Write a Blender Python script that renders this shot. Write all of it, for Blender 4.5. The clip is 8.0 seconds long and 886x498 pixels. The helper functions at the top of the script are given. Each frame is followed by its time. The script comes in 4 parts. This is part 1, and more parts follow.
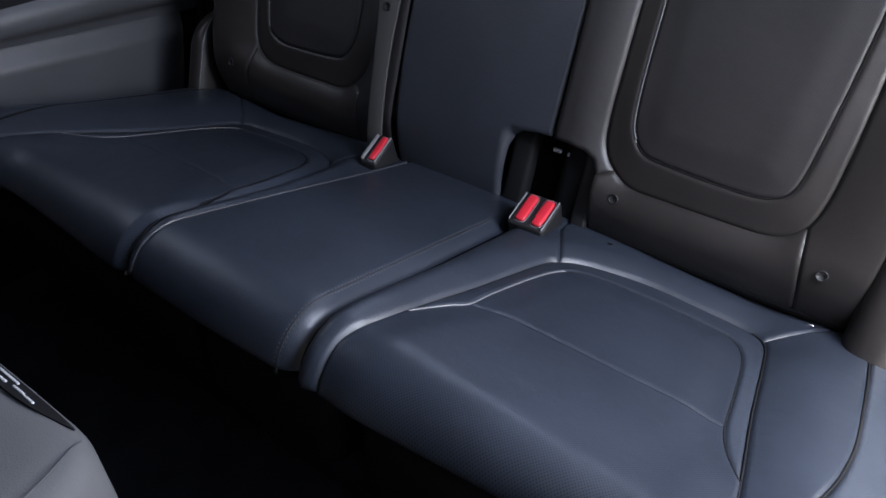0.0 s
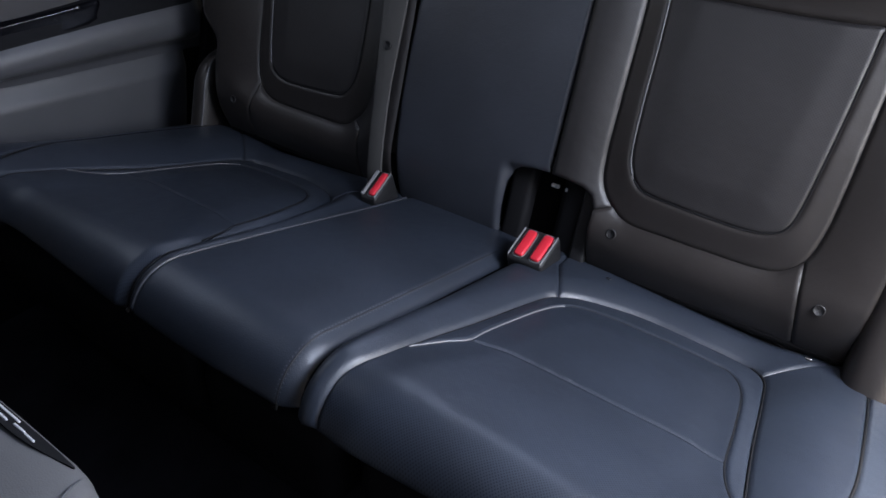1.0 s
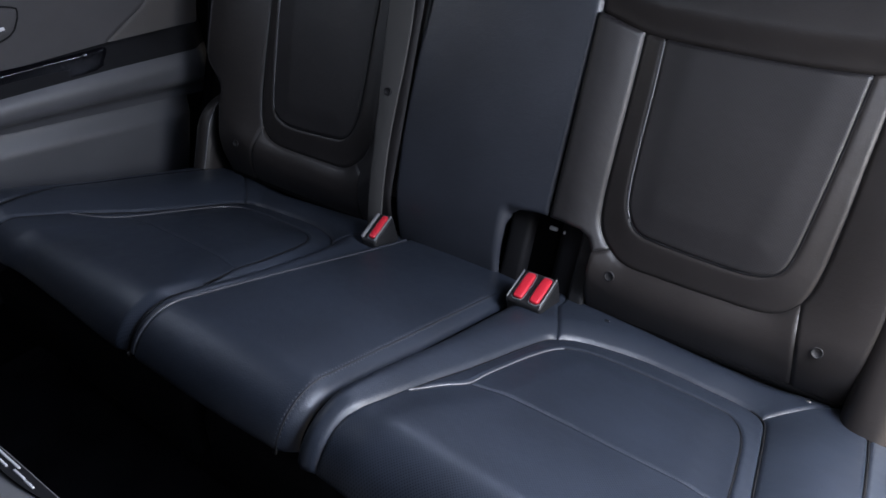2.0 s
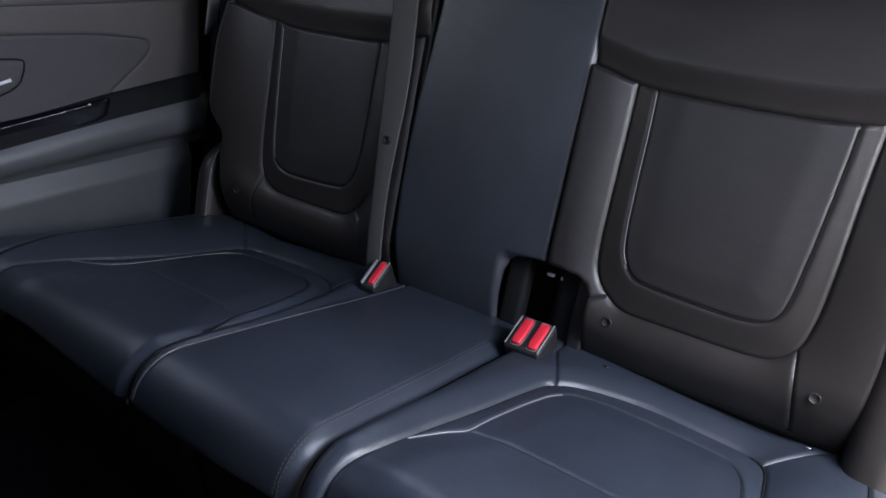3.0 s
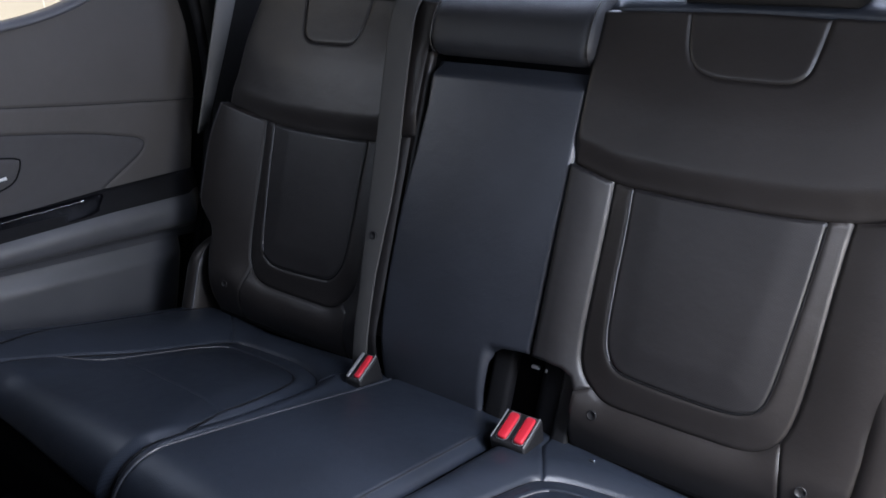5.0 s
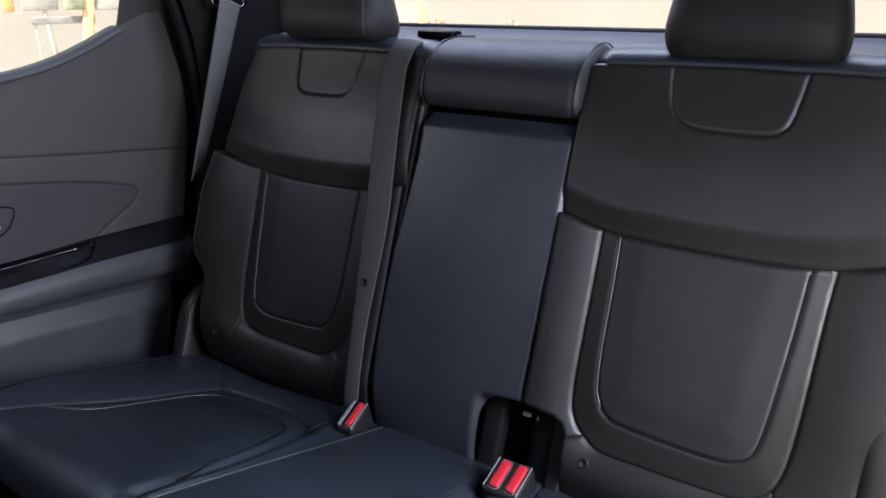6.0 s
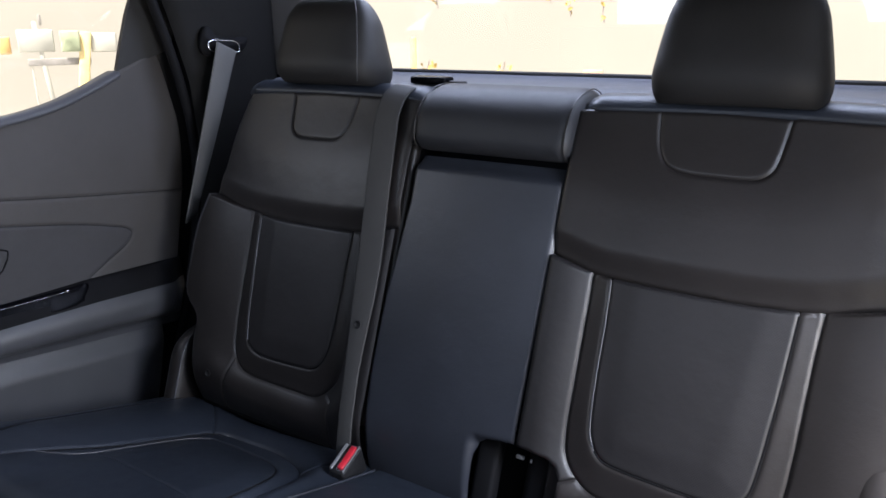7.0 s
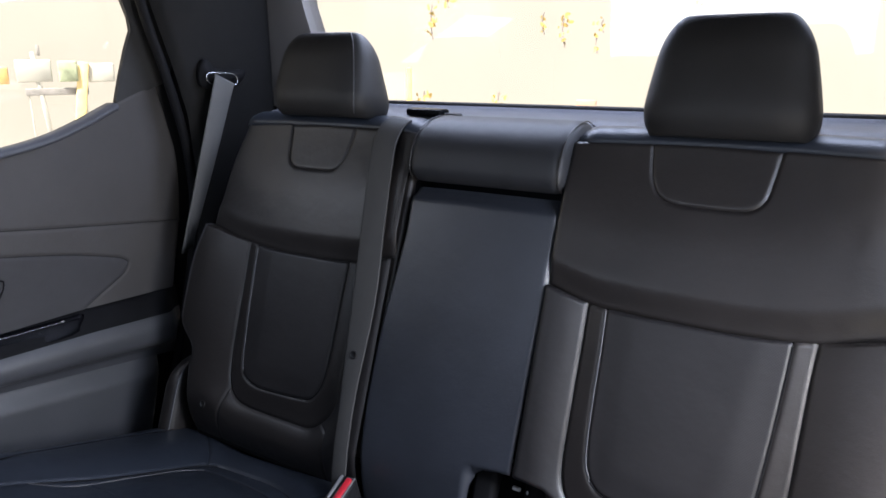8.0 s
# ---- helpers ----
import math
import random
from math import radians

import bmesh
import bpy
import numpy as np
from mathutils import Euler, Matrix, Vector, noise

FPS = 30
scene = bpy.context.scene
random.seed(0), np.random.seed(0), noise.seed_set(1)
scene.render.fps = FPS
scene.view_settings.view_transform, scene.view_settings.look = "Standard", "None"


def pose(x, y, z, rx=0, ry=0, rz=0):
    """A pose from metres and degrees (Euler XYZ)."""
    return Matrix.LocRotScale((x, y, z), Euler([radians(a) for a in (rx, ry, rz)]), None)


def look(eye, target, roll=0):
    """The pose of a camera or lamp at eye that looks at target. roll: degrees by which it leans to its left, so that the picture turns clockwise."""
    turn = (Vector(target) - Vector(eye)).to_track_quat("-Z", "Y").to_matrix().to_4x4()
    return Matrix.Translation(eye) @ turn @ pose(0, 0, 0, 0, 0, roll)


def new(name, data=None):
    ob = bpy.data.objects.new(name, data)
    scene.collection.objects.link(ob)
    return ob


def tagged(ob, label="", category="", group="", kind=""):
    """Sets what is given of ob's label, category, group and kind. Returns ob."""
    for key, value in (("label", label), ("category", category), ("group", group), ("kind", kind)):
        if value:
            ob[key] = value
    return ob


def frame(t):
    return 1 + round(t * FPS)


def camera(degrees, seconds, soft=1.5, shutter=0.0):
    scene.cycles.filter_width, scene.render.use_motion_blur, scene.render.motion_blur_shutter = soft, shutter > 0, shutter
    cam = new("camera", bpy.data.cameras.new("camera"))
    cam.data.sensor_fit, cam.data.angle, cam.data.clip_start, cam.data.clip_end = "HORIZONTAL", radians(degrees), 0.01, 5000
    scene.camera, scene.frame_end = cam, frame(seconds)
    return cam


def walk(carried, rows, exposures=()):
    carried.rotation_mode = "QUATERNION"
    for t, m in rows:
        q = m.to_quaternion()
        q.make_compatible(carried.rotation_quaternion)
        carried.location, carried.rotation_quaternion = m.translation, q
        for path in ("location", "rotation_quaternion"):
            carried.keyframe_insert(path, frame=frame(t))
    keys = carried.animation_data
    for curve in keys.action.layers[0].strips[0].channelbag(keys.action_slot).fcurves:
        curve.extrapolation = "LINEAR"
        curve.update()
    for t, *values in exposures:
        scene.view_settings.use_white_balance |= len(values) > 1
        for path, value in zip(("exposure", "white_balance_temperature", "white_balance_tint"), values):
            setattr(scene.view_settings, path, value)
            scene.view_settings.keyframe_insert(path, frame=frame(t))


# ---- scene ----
# A sedan-height pickup cabin seen from beside the front seat: rear bench, far door, rear window.
# x runs along the bench, y towards the rear window, z up from the cabin floor.
cam = camera(61.9, 8.0, soft=1.6)
PATH = [
    (0.0, (0.5774, -0.8305, 0.9882), (0.1056, -0.2021, 0.3697), -0.68),
    (0.5, (0.5778, -0.8316, 0.9922), (0.0999, -0.1934, 0.3886), -0.70),
    (1.0, (0.5792, -0.8326, 0.9970), (0.0930, -0.1831, 0.4123), -0.78),
    (1.5, (0.5809, -0.8338, 1.0022), (0.0860, -0.1727, 0.4382), -0.82),
    (3.0, (0.5853, -0.8401, 1.0183), (0.0675, -0.1410, 0.5252), -0.94),
    (3.5, (0.5875, -0.8420, 1.0240), (0.0632, -0.1304, 0.5563), -0.92),
    (4.0, (0.5903, -0.8442, 1.0295), (0.0614, -0.1201, 0.5870), -0.94),
    (4.5, (0.5930, -0.8461, 1.0347), (0.0621, -0.1083, 0.6178), -0.85),
    (6.0, (0.6021, -0.8516, 1.0521), (0.0664, -0.0777, 0.7142), -0.74),
    (6.5, (0.6047, -0.8544, 1.0569), (0.0684, -0.0701, 0.7451), -0.71),
    (7.0, (0.6071, -0.8575, 1.0614), (0.0706, -0.0646, 0.7725), -0.66),
    (7.5, (0.6087, -0.8605, 1.0645), (0.0720, -0.0604, 0.7962), -0.63),
    (8.0, (0.6100, -0.8631, 1.0670), (0.0735, -0.0577, 0.8148), -0.59),
]
# the film brightens slowly as the view leaves the sunlit seat edge
EXPOSURES = [(0.0, 1.80), (1.5, 1.80), (4.0, 1.86), (6.0, 1.99), (8.0, 2.11)]
walk(cam, [(t, look(eye, target, roll)) for t, eye, target, roll in PATH], EXPOSURES)

# ---- light ----
SUN_ELEV, SUN_TURN = radians(62), radians(180)
world = bpy.data.worlds.new("sky")
scene.world = world
world.use_nodes = True
wn = world.node_tree.nodes
sky = wn.new("ShaderNodeTexSky")
sky.sky_type, sky.sun_disc = "NISHITA", False
sky.dust_density, sky.ozone_density = 4.0, 0.5
sky.sun_elevation, sky.sun_rotation = SUN_ELEV, SUN_TURN
wn["Background"].inputs["Strength"].default_value = 0.05
world.node_tree.links.new(sky.outputs["Color"], wn["Background"].inputs["Color"])

sun_data = bpy.data.lights.new("sun", "SUN")
sun_data.energy, sun_data.angle, sun_data.color = 5.0, radians(0.6), (1.0, 0.93, 0.84)
sun = new("sun", sun_data)
sun.matrix_world = look((0.0, -0.47, 0.88), (0, 0, 0))
# sky light through the open near door
door_lamp_data = bpy.data.lights.new("door_daylight", "AREA")
door_lamp_data.shape, door_lamp_data.size, door_lamp_data.size_y = "RECTANGLE", 0.40, 0.30
door_lamp_data.energy, door_lamp_data.color = 5.4, (0.78, 0.87, 1.10)
door_lamp = new("door_daylight", door_lamp_data)
door_lamp.matrix_world = look((0.93, -0.21, 1.07), (0.62, -0.68, 0.45)) @ pose(0, 0, 0, 0, 0, 90)
# daylight falling past the roof's edge on the seat next to the open door
low_lamp_data = bpy.data.lights.new("door_daylight_low", "AREA")
low_lamp_data.shape, low_lamp_data.size, low_lamp_data.size_y = "RECTANGLE", 0.24, 0.40
low_lamp_data.energy, low_lamp_data.color = 2.6, (0.96, 0.95, 0.97)
low_lamp = new("door_daylight_low", low_lamp_data)
low_lamp.matrix_world = look((0.90, -0.14, 0.74), (0.58, -0.46, 0.42)) @ pose(0, 0, 0, 0, 0, 90)
# sky light through the far door's window
far_lamp_data = bpy.data.lights.new("far_window_daylight", "AREA")
far_lamp_data.shape, far_lamp_data.size, far_lamp_data.size_y = "RECTANGLE", 0.30, 0.30
far_lamp_data.energy, far_lamp_data.color = 0.26, (0.78, 0.88, 1.10)
far_lamp = new("far_window_daylight", far_lamp_data)
far_lamp.matrix_world = look((-0.785, -0.43, 1.12), (-0.40, -0.42, 0.40))
# sky light through the windscreen, over the front row
screen_lamp_data = bpy.data.lights.new("windscreen_daylight", "AREA")
screen_lamp_data.shape, screen_lamp_data.size, screen_lamp_data.size_y = "RECTANGLE", 1.10, 0.28
screen_lamp_data.energy, screen_lamp_data.color = 1.35, (0.78, 0.88, 1.10)
screen_lamp = new("windscreen_daylight", screen_lamp_data)
screen_lamp.matrix_world = look((-0.20, -1.78, 1.20), (0.0, 0.2, 0.95))
# sky light falling through the upper part of the rear window
rear_lamp_data = bpy.data.lights.new("rear_window_daylight", "AREA")
rear_lamp_data.shape, rear_lamp_data.size, rear_lamp_data.size_y = "RECTANGLE", 1.20, 0.10
rear_lamp_data.energy, rear_lamp_data.color = 1.6, (0.74, 0.84, 1.15)
rear_lamp = new("rear_window_daylight", rear_lamp_data)
rear_lamp.matrix_world = look((0.0, 0.42, 1.28), (0.0, 0.24, 0.95))


# ---- materials ----
def material(name, colour, rough=0.5, metal=0.0, grain=0.0, grain_size=900.0, patch=0.15, patch_size=9.0, spec=0.5,
             dots=0.0, dot_axes=(0, 1), dot_depth=0.6, weave=0.0, coat=0.0, ripple=0.0):
    """Principled surface with broad patches, fine grain and, where asked for, perforation or weave."""
    m = bpy.data.materials.new(name)
    m.use_nodes = True
    n, link = m.node_tree.nodes, m.node_tree.links.new
    p = n["Principled BSDF"]
    p.inputs["Metallic"].default_value = metal
    p.inputs["Specular IOR Level"].default_value = spec
    p.inputs["Coat Weight"].default_value = coat
    p.inputs["Coat Roughness"].default_value = 0.1
    co = n.new("ShaderNodeTexCoord")
    broad = n.new("ShaderNodeTexNoise")
    broad.inputs["Scale"].default_value, broad.inputs["Detail"].default_value = patch_size, 5
    link(co.outputs["Object"], broad.inputs["Vector"])
    tone = n.new("ShaderNodeMapRange")
    tone.inputs["From Min"].default_value, tone.inputs["From Max"].default_value = 0.3, 0.7
    tone.inputs["To Min"].default_value, tone.inputs["To Max"].default_value = 1 - patch, 1 + patch
    link(broad.outputs["Fac"], tone.inputs["Value"])
    mix = n.new("ShaderNodeVectorMath")
    mix.operation = "SCALE"
    mix.inputs[0].default_value = colour
    link(tone.outputs["Result"], mix.inputs["Scale"])
    out_colour = mix.outputs["Vector"]
    rr = n.new("ShaderNodeMapRange")
    rr.inputs["To Min"].default_value, rr.inputs["To Max"].default_value = max(rough - 0.07, 0.02), min(rough + 0.07, 1)
    fine = n.new("ShaderNodeTexNoise")
    fine.inputs["Scale"].default_value, fine.inputs["Detail"].default_value = patch_size * 6, 4
    link(co.outputs["Object"], fine.inputs["Vector"])
    link(fine.outputs["Fac"], rr.inputs["Value"])
    link(rr.outputs["Result"], p.inputs["Roughness"])
    height = None
    if grain:
        cells = n.new("ShaderNodeTexVoronoi")
        cells.inputs["Scale"].default_value = grain_size
        link(co.outputs["Object"], cells.inputs["Vector"])
        height = cells.outputs["Distance"]
    if dots or weave:
        sep = n.new("ShaderNodeSeparateXYZ")
        link(co.outputs["Object"], sep.inputs["Vector"])
        pitch = dots or weave
        waves = []
        for axis in dot_axes:
            k = n.new("ShaderNodeMath")
            k.operation = "MULTIPLY"
            k.inputs[1].default_value = 2 * math.pi / pitch
            link(sep.outputs[axis], k.inputs[0])
            s = n.new("ShaderNodeMath")
            s.operation = "SINE"
            link(k.outputs[0], s.inputs[0])
            waves.append(s.outputs[0])
        prod = n.new("ShaderNodeMath")
        prod.operation = "MULTIPLY"
        link(waves[0], prod.inputs[0])
        link(waves[1], prod.inputs[1])
        hole = n.new("ShaderNodeMapRange")
        lo, hi = (0.25, 0.50) if dots else (-0.6, 0.6)
        hole.inputs["From Min"].default_value, hole.inputs["From Max"].default_value = lo, hi
        hole.inputs["To Min"].default_value, hole.inputs["To Max"].default_value = 1.0, 1.0 - dot_depth if dots else 0.8
        link(prod.outputs[0], hole.inputs["Value"])
        shade = n.new("ShaderNodeVectorMath")
        shade.operation = "SCALE"
        link(out_colour, shade.inputs[0])
        link(hole.outputs["Result"], shade.inputs["Scale"])
        out_colour = shade.outputs["Vector"]
        height = hole.outputs["Result"]
        if dots:
            dull = n.new("ShaderNodeMath")
            dull.operation = "MULTIPLY"
            dull.inputs[1].default_value = spec
            link(hole.outputs["Result"], dull.inputs[0])
            link(dull.outputs[0], p.inputs["Specular IOR Level"])
    link(out_colour, p.inputs["Base Color"])
    if height:
        bump = n.new("ShaderNodeBump")
        bump.inputs["Strength"].default_value, bump.inputs["Distance"].default_value = grain or 0.3, 0.0008
        link(height, bump.inputs["Height"])
        link(bump.outputs["Normal"], p.inputs["Normal"])
        if ripple:
            swell = n.new("ShaderNodeTexNoise")
            swell.inputs["Scale"].default_value, swell.inputs["Detail"].default_value = 34.0, 3
            link(co.outputs["Object"], swell.inputs["Vector"])
            soft_bump = n.new("ShaderNodeBump")
            soft_bump.inputs["Strength"].default_value, soft_bump.inputs["Distance"].default_value = ripple, 0.004
            link(swell.outputs["Fac"], soft_bump.inputs["Height"])
            link(soft_bump.outputs["Normal"], bump.inputs["Normal"])
    return m


NAVY = material("navy_black_leather", (0.0165, 0.0210, 0.0305), 0.42, spec=0.55, grain=0.2, grain_size=700, patch=0.16, ripple=0.22)
LEATHER = material("black_leather", (0.0166, 0.0143, 0.0137), 0.39, spec=0.50, grain=0.12, grain_size=700, patch=0.16, ripple=0.22)
NAVY_BACK = material("dark_navy_leather", (0.0250, 0.0280, 0.0360), 0.37, spec=0.60, grain=0.2, grain_size=700, patch=0.16, ripple=0.22)
HEADREST_LEATHER = material("matt_black_leather", (0.0150, 0.0145, 0.0148), 0.56, spec=0.32, grain=0.25, grain_size=700, patch=0.12)
PAD_LEATHER = material("soft_black_leather", (0.0190, 0.0200, 0.0235), 0.52, spec=0.40, grain=0.25, grain_size=700, patch=0.14, ripple=0.2)
PERF_SEAT = material("perforated_leather_flat", (0.0160, 0.0205, 0.0300), 0.40, spec=0.55, grain=0.2, dots=0.0036, dot_axes=(0, 1), dot_depth=0.42, patch=0.16, ripple=0.22)
PERF_BACK = material("perforated_leather_back", (0.0178, 0.0165, 0.0172), 0.45, spec=0.48, grain=0.12, dots=0.0038, dot_axes=(0, 1), dot_depth=0.22, patch=0.16, ripple=0.22)
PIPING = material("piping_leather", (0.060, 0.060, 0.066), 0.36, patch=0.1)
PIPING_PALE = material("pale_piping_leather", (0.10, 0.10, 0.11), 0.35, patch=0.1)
THREAD = material("grey_thread", (0.050, 0.053, 0.062), 0.7, patch=0.1)
PLASTIC = material("black_plastic", (0.011, 0.011, 0.012), 0.5, spec=0.35, grain=0.4, grain_size=900, patch=0.15)
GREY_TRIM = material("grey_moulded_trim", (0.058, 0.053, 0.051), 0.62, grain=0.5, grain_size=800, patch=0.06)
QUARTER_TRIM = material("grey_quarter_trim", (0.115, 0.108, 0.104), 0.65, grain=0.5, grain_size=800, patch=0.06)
DOOR_CLOTH = material("grey_door_fabric", (0.048, 0.046, 0.048), 0.75, grain=0.4, grain_size=1100, patch=0.08)
DOOR_LEATHER = material("dark_door_leather", (0.066, 0.067, 0.073), 0.38, grain=0.35, grain_size=700, patch=0.1)
GLOSS = material("gloss_black", (0.003, 0.003, 0.004), 0.25, spec=0.06, patch=0.05)
CHROME = material("satin_chrome", (0.62, 0.62, 0.63), 0.22, metal=1.0, patch=0.05)
RED = material("red_button", (0.50, 0.020, 0.035), 0.38, patch=0.08)
WEBBING = material("belt_webbing", (0.045, 0.044, 0.043), 0.75, grain=0.4, weave=0.0030, dot_axes=(0, 1), patch=0.06)
# Same webbing again, its colour raised for the stronger light at the pillar.
WEBBING_LIT = material("lit_belt_webbing", (0.105, 0.103, 0.100), 0.75, grain=0.4, weave=0.0030, dot_axes=(1, 2), patch=0.06)
CARPET = material("black_carpet", (0.020, 0.020, 0.024), 0.95, spec=0.05, grain=1.0, grain_size=420, patch=0.3)
HEADLINER = material("dark_headliner", (0.035, 0.034, 0.034), 0.9, spec=0.1, grain=0.4, grain_size=500, patch=0.1)
CONSOLE_SKIN = material("grey_console_leather", (0.085, 0.085, 0.088), 0.72, spec=0.3, grain=0.2, grain_size=700, patch=0.08)
PALE_GROUND = material("pale_concrete", (0.30, 0.285, 0.26), 0.9, grain=0.3, grain_size=40, patch=0.15, patch_size=0.5)
PAINT = material("body_paint", (0.30, 0.31, 0.33), 0.35, coat=0.6, patch=0.03)
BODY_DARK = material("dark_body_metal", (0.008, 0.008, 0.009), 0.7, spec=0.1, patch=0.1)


# Self-lit surface: emission stands in for daylight falling on it.
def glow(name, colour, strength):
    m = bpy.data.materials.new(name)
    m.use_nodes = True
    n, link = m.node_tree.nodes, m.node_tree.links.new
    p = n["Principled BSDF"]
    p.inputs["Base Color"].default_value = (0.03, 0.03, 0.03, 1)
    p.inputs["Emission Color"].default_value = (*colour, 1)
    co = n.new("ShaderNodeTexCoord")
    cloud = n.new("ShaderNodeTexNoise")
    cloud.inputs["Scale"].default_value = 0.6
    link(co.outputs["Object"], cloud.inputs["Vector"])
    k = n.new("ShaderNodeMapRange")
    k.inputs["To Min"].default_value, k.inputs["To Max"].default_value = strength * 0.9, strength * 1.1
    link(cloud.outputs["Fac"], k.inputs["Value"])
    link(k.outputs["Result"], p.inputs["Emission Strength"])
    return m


def pane_glass(name):
    m = bpy.data.materials.new(name)
    m.use_nodes = True
    n, link = m.node_tree.nodes, m.node_tree.links.new
    clear, gloss, mix = n.new("ShaderNodeBsdfTransparent"), n.new("ShaderNodeBsdfGlossy"), n.new("ShaderNodeMixShader")
    clear.inputs["Color"].default_value = (0.95, 0.95, 0.945, 1)
    gloss.inputs["Roughness"].default_value = 0.02
    mix.inputs["Fac"].default_value = 0.05
    link(clear.outputs[0], mix.inputs[1])
    link(gloss.outputs[0], mix.inputs[2])
    link(mix.outputs[0], n["Material Output"].inputs["Surface"])
    return m


GLASS = pane_glass("window_glass")


# ---- building tools ----
def thing(name, label, category, m=None, group="", kind=""):
    ob = tagged(new(name), label, category, group, kind)
    if m is not None:
        ob.matrix_world = m
    return ob


def soften(me):
    """Area-weighted normals, so that slivers along a seam don't catch the light."""
    total = np.zeros((len(me.vertices), 3))
    for f in me.polygons:
        v = np.array(f.normal) * f.area
        for i in f.vertices:
            total[i] += v
    total /= np.maximum(np.linalg.norm(total, axis=1, keepdims=True), 1e-12)
    me.polygons.foreach_set("use_smooth", [True] * len(me.polygons))
    me.normals_split_custom_set_from_vertices(total.tolist())


def part(name, bm, mat, parent, label="", smooth=True):
    """Links a bmesh as one mesh object under a thing or a part."""
    me = bpy.data.meshes.new(name)
    bmesh.ops.recalc_face_normals(bm, faces=bm.faces)
    panel = "panel" in bm.verts.layers.int
    bm.to_mesh(me)
    bm.free()
    if panel:
        soften(me)
    me.materials.append(mat)
    if smooth:
        me.polygons.foreach_set("use_smooth", [True] * len(me.polygons))
    ob = new(name, me)
    ob.parent = parent
    if label:
        ob["label"] = label
    return ob


def whole(name, bm, mat, label, category, group="", kind="", smooth=True):
    return tagged(part(name, bm, mat, None, "", smooth), label, category, group, kind)


def spline(points, step=0.004, closed=False):
    """A smooth dense line through a few points (Catmull-Rom)."""
    p = [np.array(q, float) for q in points]
    n, out = len(p), []
    for i in range(n if closed else n - 1):
        if closed:
            a, b, c, d = p[i - 1], p[i], p[(i + 1) % n], p[(i + 2) % n]
        else:
            a, b, c, d = p[max(i - 1, 0)], p[i], p[i + 1], p[min(i + 2, n - 1)]
        k = max(2, int(np.linalg.norm(c - b) / step))
        for j in range(k):
            t = j / k
            out.append(0.5 * (2 * b + (c - a) * t + (2 * a - 5 * b + 4 * c - d) * t * t + (3 * b - a - 3 * c + d) * t ** 3))
    if not closed:
        out.append(p[-1])
    return np.array(out)


def to_line(u, v, line, closed=True):
    """Distance from points to a line, and the nearest points on it."""
    a = line
    b = np.roll(line, -1, 0) if closed else line[1:]
    a = a if closed else line[:-1]
    best, bu, bv = np.full(u.shape, 1e9), u.copy(), v.copy()
    for (ax, ay), (bx, by) in zip(a, b):
        dx, dy = bx - ax, by - ay
        k = np.clip(((u - ax) * dx + (v - ay) * dy) / max(dx * dx + dy * dy, 1e-12), 0, 1)
        qx, qy = ax + k * dx, ay + k * dy
        d = (u - qx) ** 2 + (v - qy) ** 2
        near = d < best
        best, bu, bv = np.where(near, d, best), np.where(near, qx, bu), np.where(near, qy, bv)
    return np.sqrt(best), bu, bv


def inside(u, v, line):
    odd = np.zeros(u.shape, bool)
    for (ax, ay), (bx, by) in zip(line, np.roll(line, -1, 0)):
        if ay != by:
            odd ^= ((ay > v) != (by > v)) & (u < (bx - ax) * (v - ay) / (by - ay) + ax)
    return odd


def thin_out(line, step):
    """The same line with points at least a step apart, to keep distances quick."""
    keep = [line[0]]
    for q in line[1:]:
        if np.linalg.norm(q - keep[-1]) >= step:
            keep.append(q)
    return np.array(keep)


def padded(outline, surface, relief, cell=0.0028, dip=0.0038, soft=0.0052):
    """An upholstery panel: a fine sheet cut to an outline, laid on a surface with its relief, its border tucked into the seam."""
    line = thin_out(np.array(outline), 0.003)
    lo, hi = line.min(0) - cell, line.max(0) + cell
    gu = np.arange(lo[0], hi[0] + cell, cell)
    gv = np.arange(lo[1], hi[1] + cell, cell)
    u, v = np.meshgrid(gu, gv, indexing="ij")
    shape = u.shape
    u, v = u.ravel(), v.ravel()
    dist, nu, nv = to_line(u, v, line)
    ins = inside(u, v, line)
    near = ~ins | (dist < cell * 0.35)
    u, v = np.where(near, nu, u), np.where(near, nv, v)
    edge = np.where(near, 0.0, dist)
    h = relief(u, v) - dip * (1 - np.minimum(edge / soft, 1)) ** 2
    xyz = surface(u, v, h)
    ids = np.arange(len(u)).reshape(shape)
    a, b, c, d = (ids[:-1, :-1].ravel(), ids[1:, :-1].ravel(), ids[1:, 1:].ravel(), ids[:-1, 1:].ravel())
    keep = ins[a].astype(int) + ins[b] + ins[c] + ins[d] >= 1
    quads = np.stack([a, b, c, d], 1)[keep]
    bm = bmesh.new()
    made = {}

    def vert(i):
        if i not in made:
            made[i] = bm.verts.new(xyz[i])
        return made[i]

    for q in quads:
        try:
            bm.faces.new([vert(i) for i in q])
        except ValueError:
            pass
    bm.verts.index_update()
    bmesh.ops.remove_doubles(bm, verts=bm.verts, dist=0.0004)
    bm.verts.layers.int.new("panel")
    return bm


def flat_surface(u, v, h):
    return np.stack([u, v, h], -1)


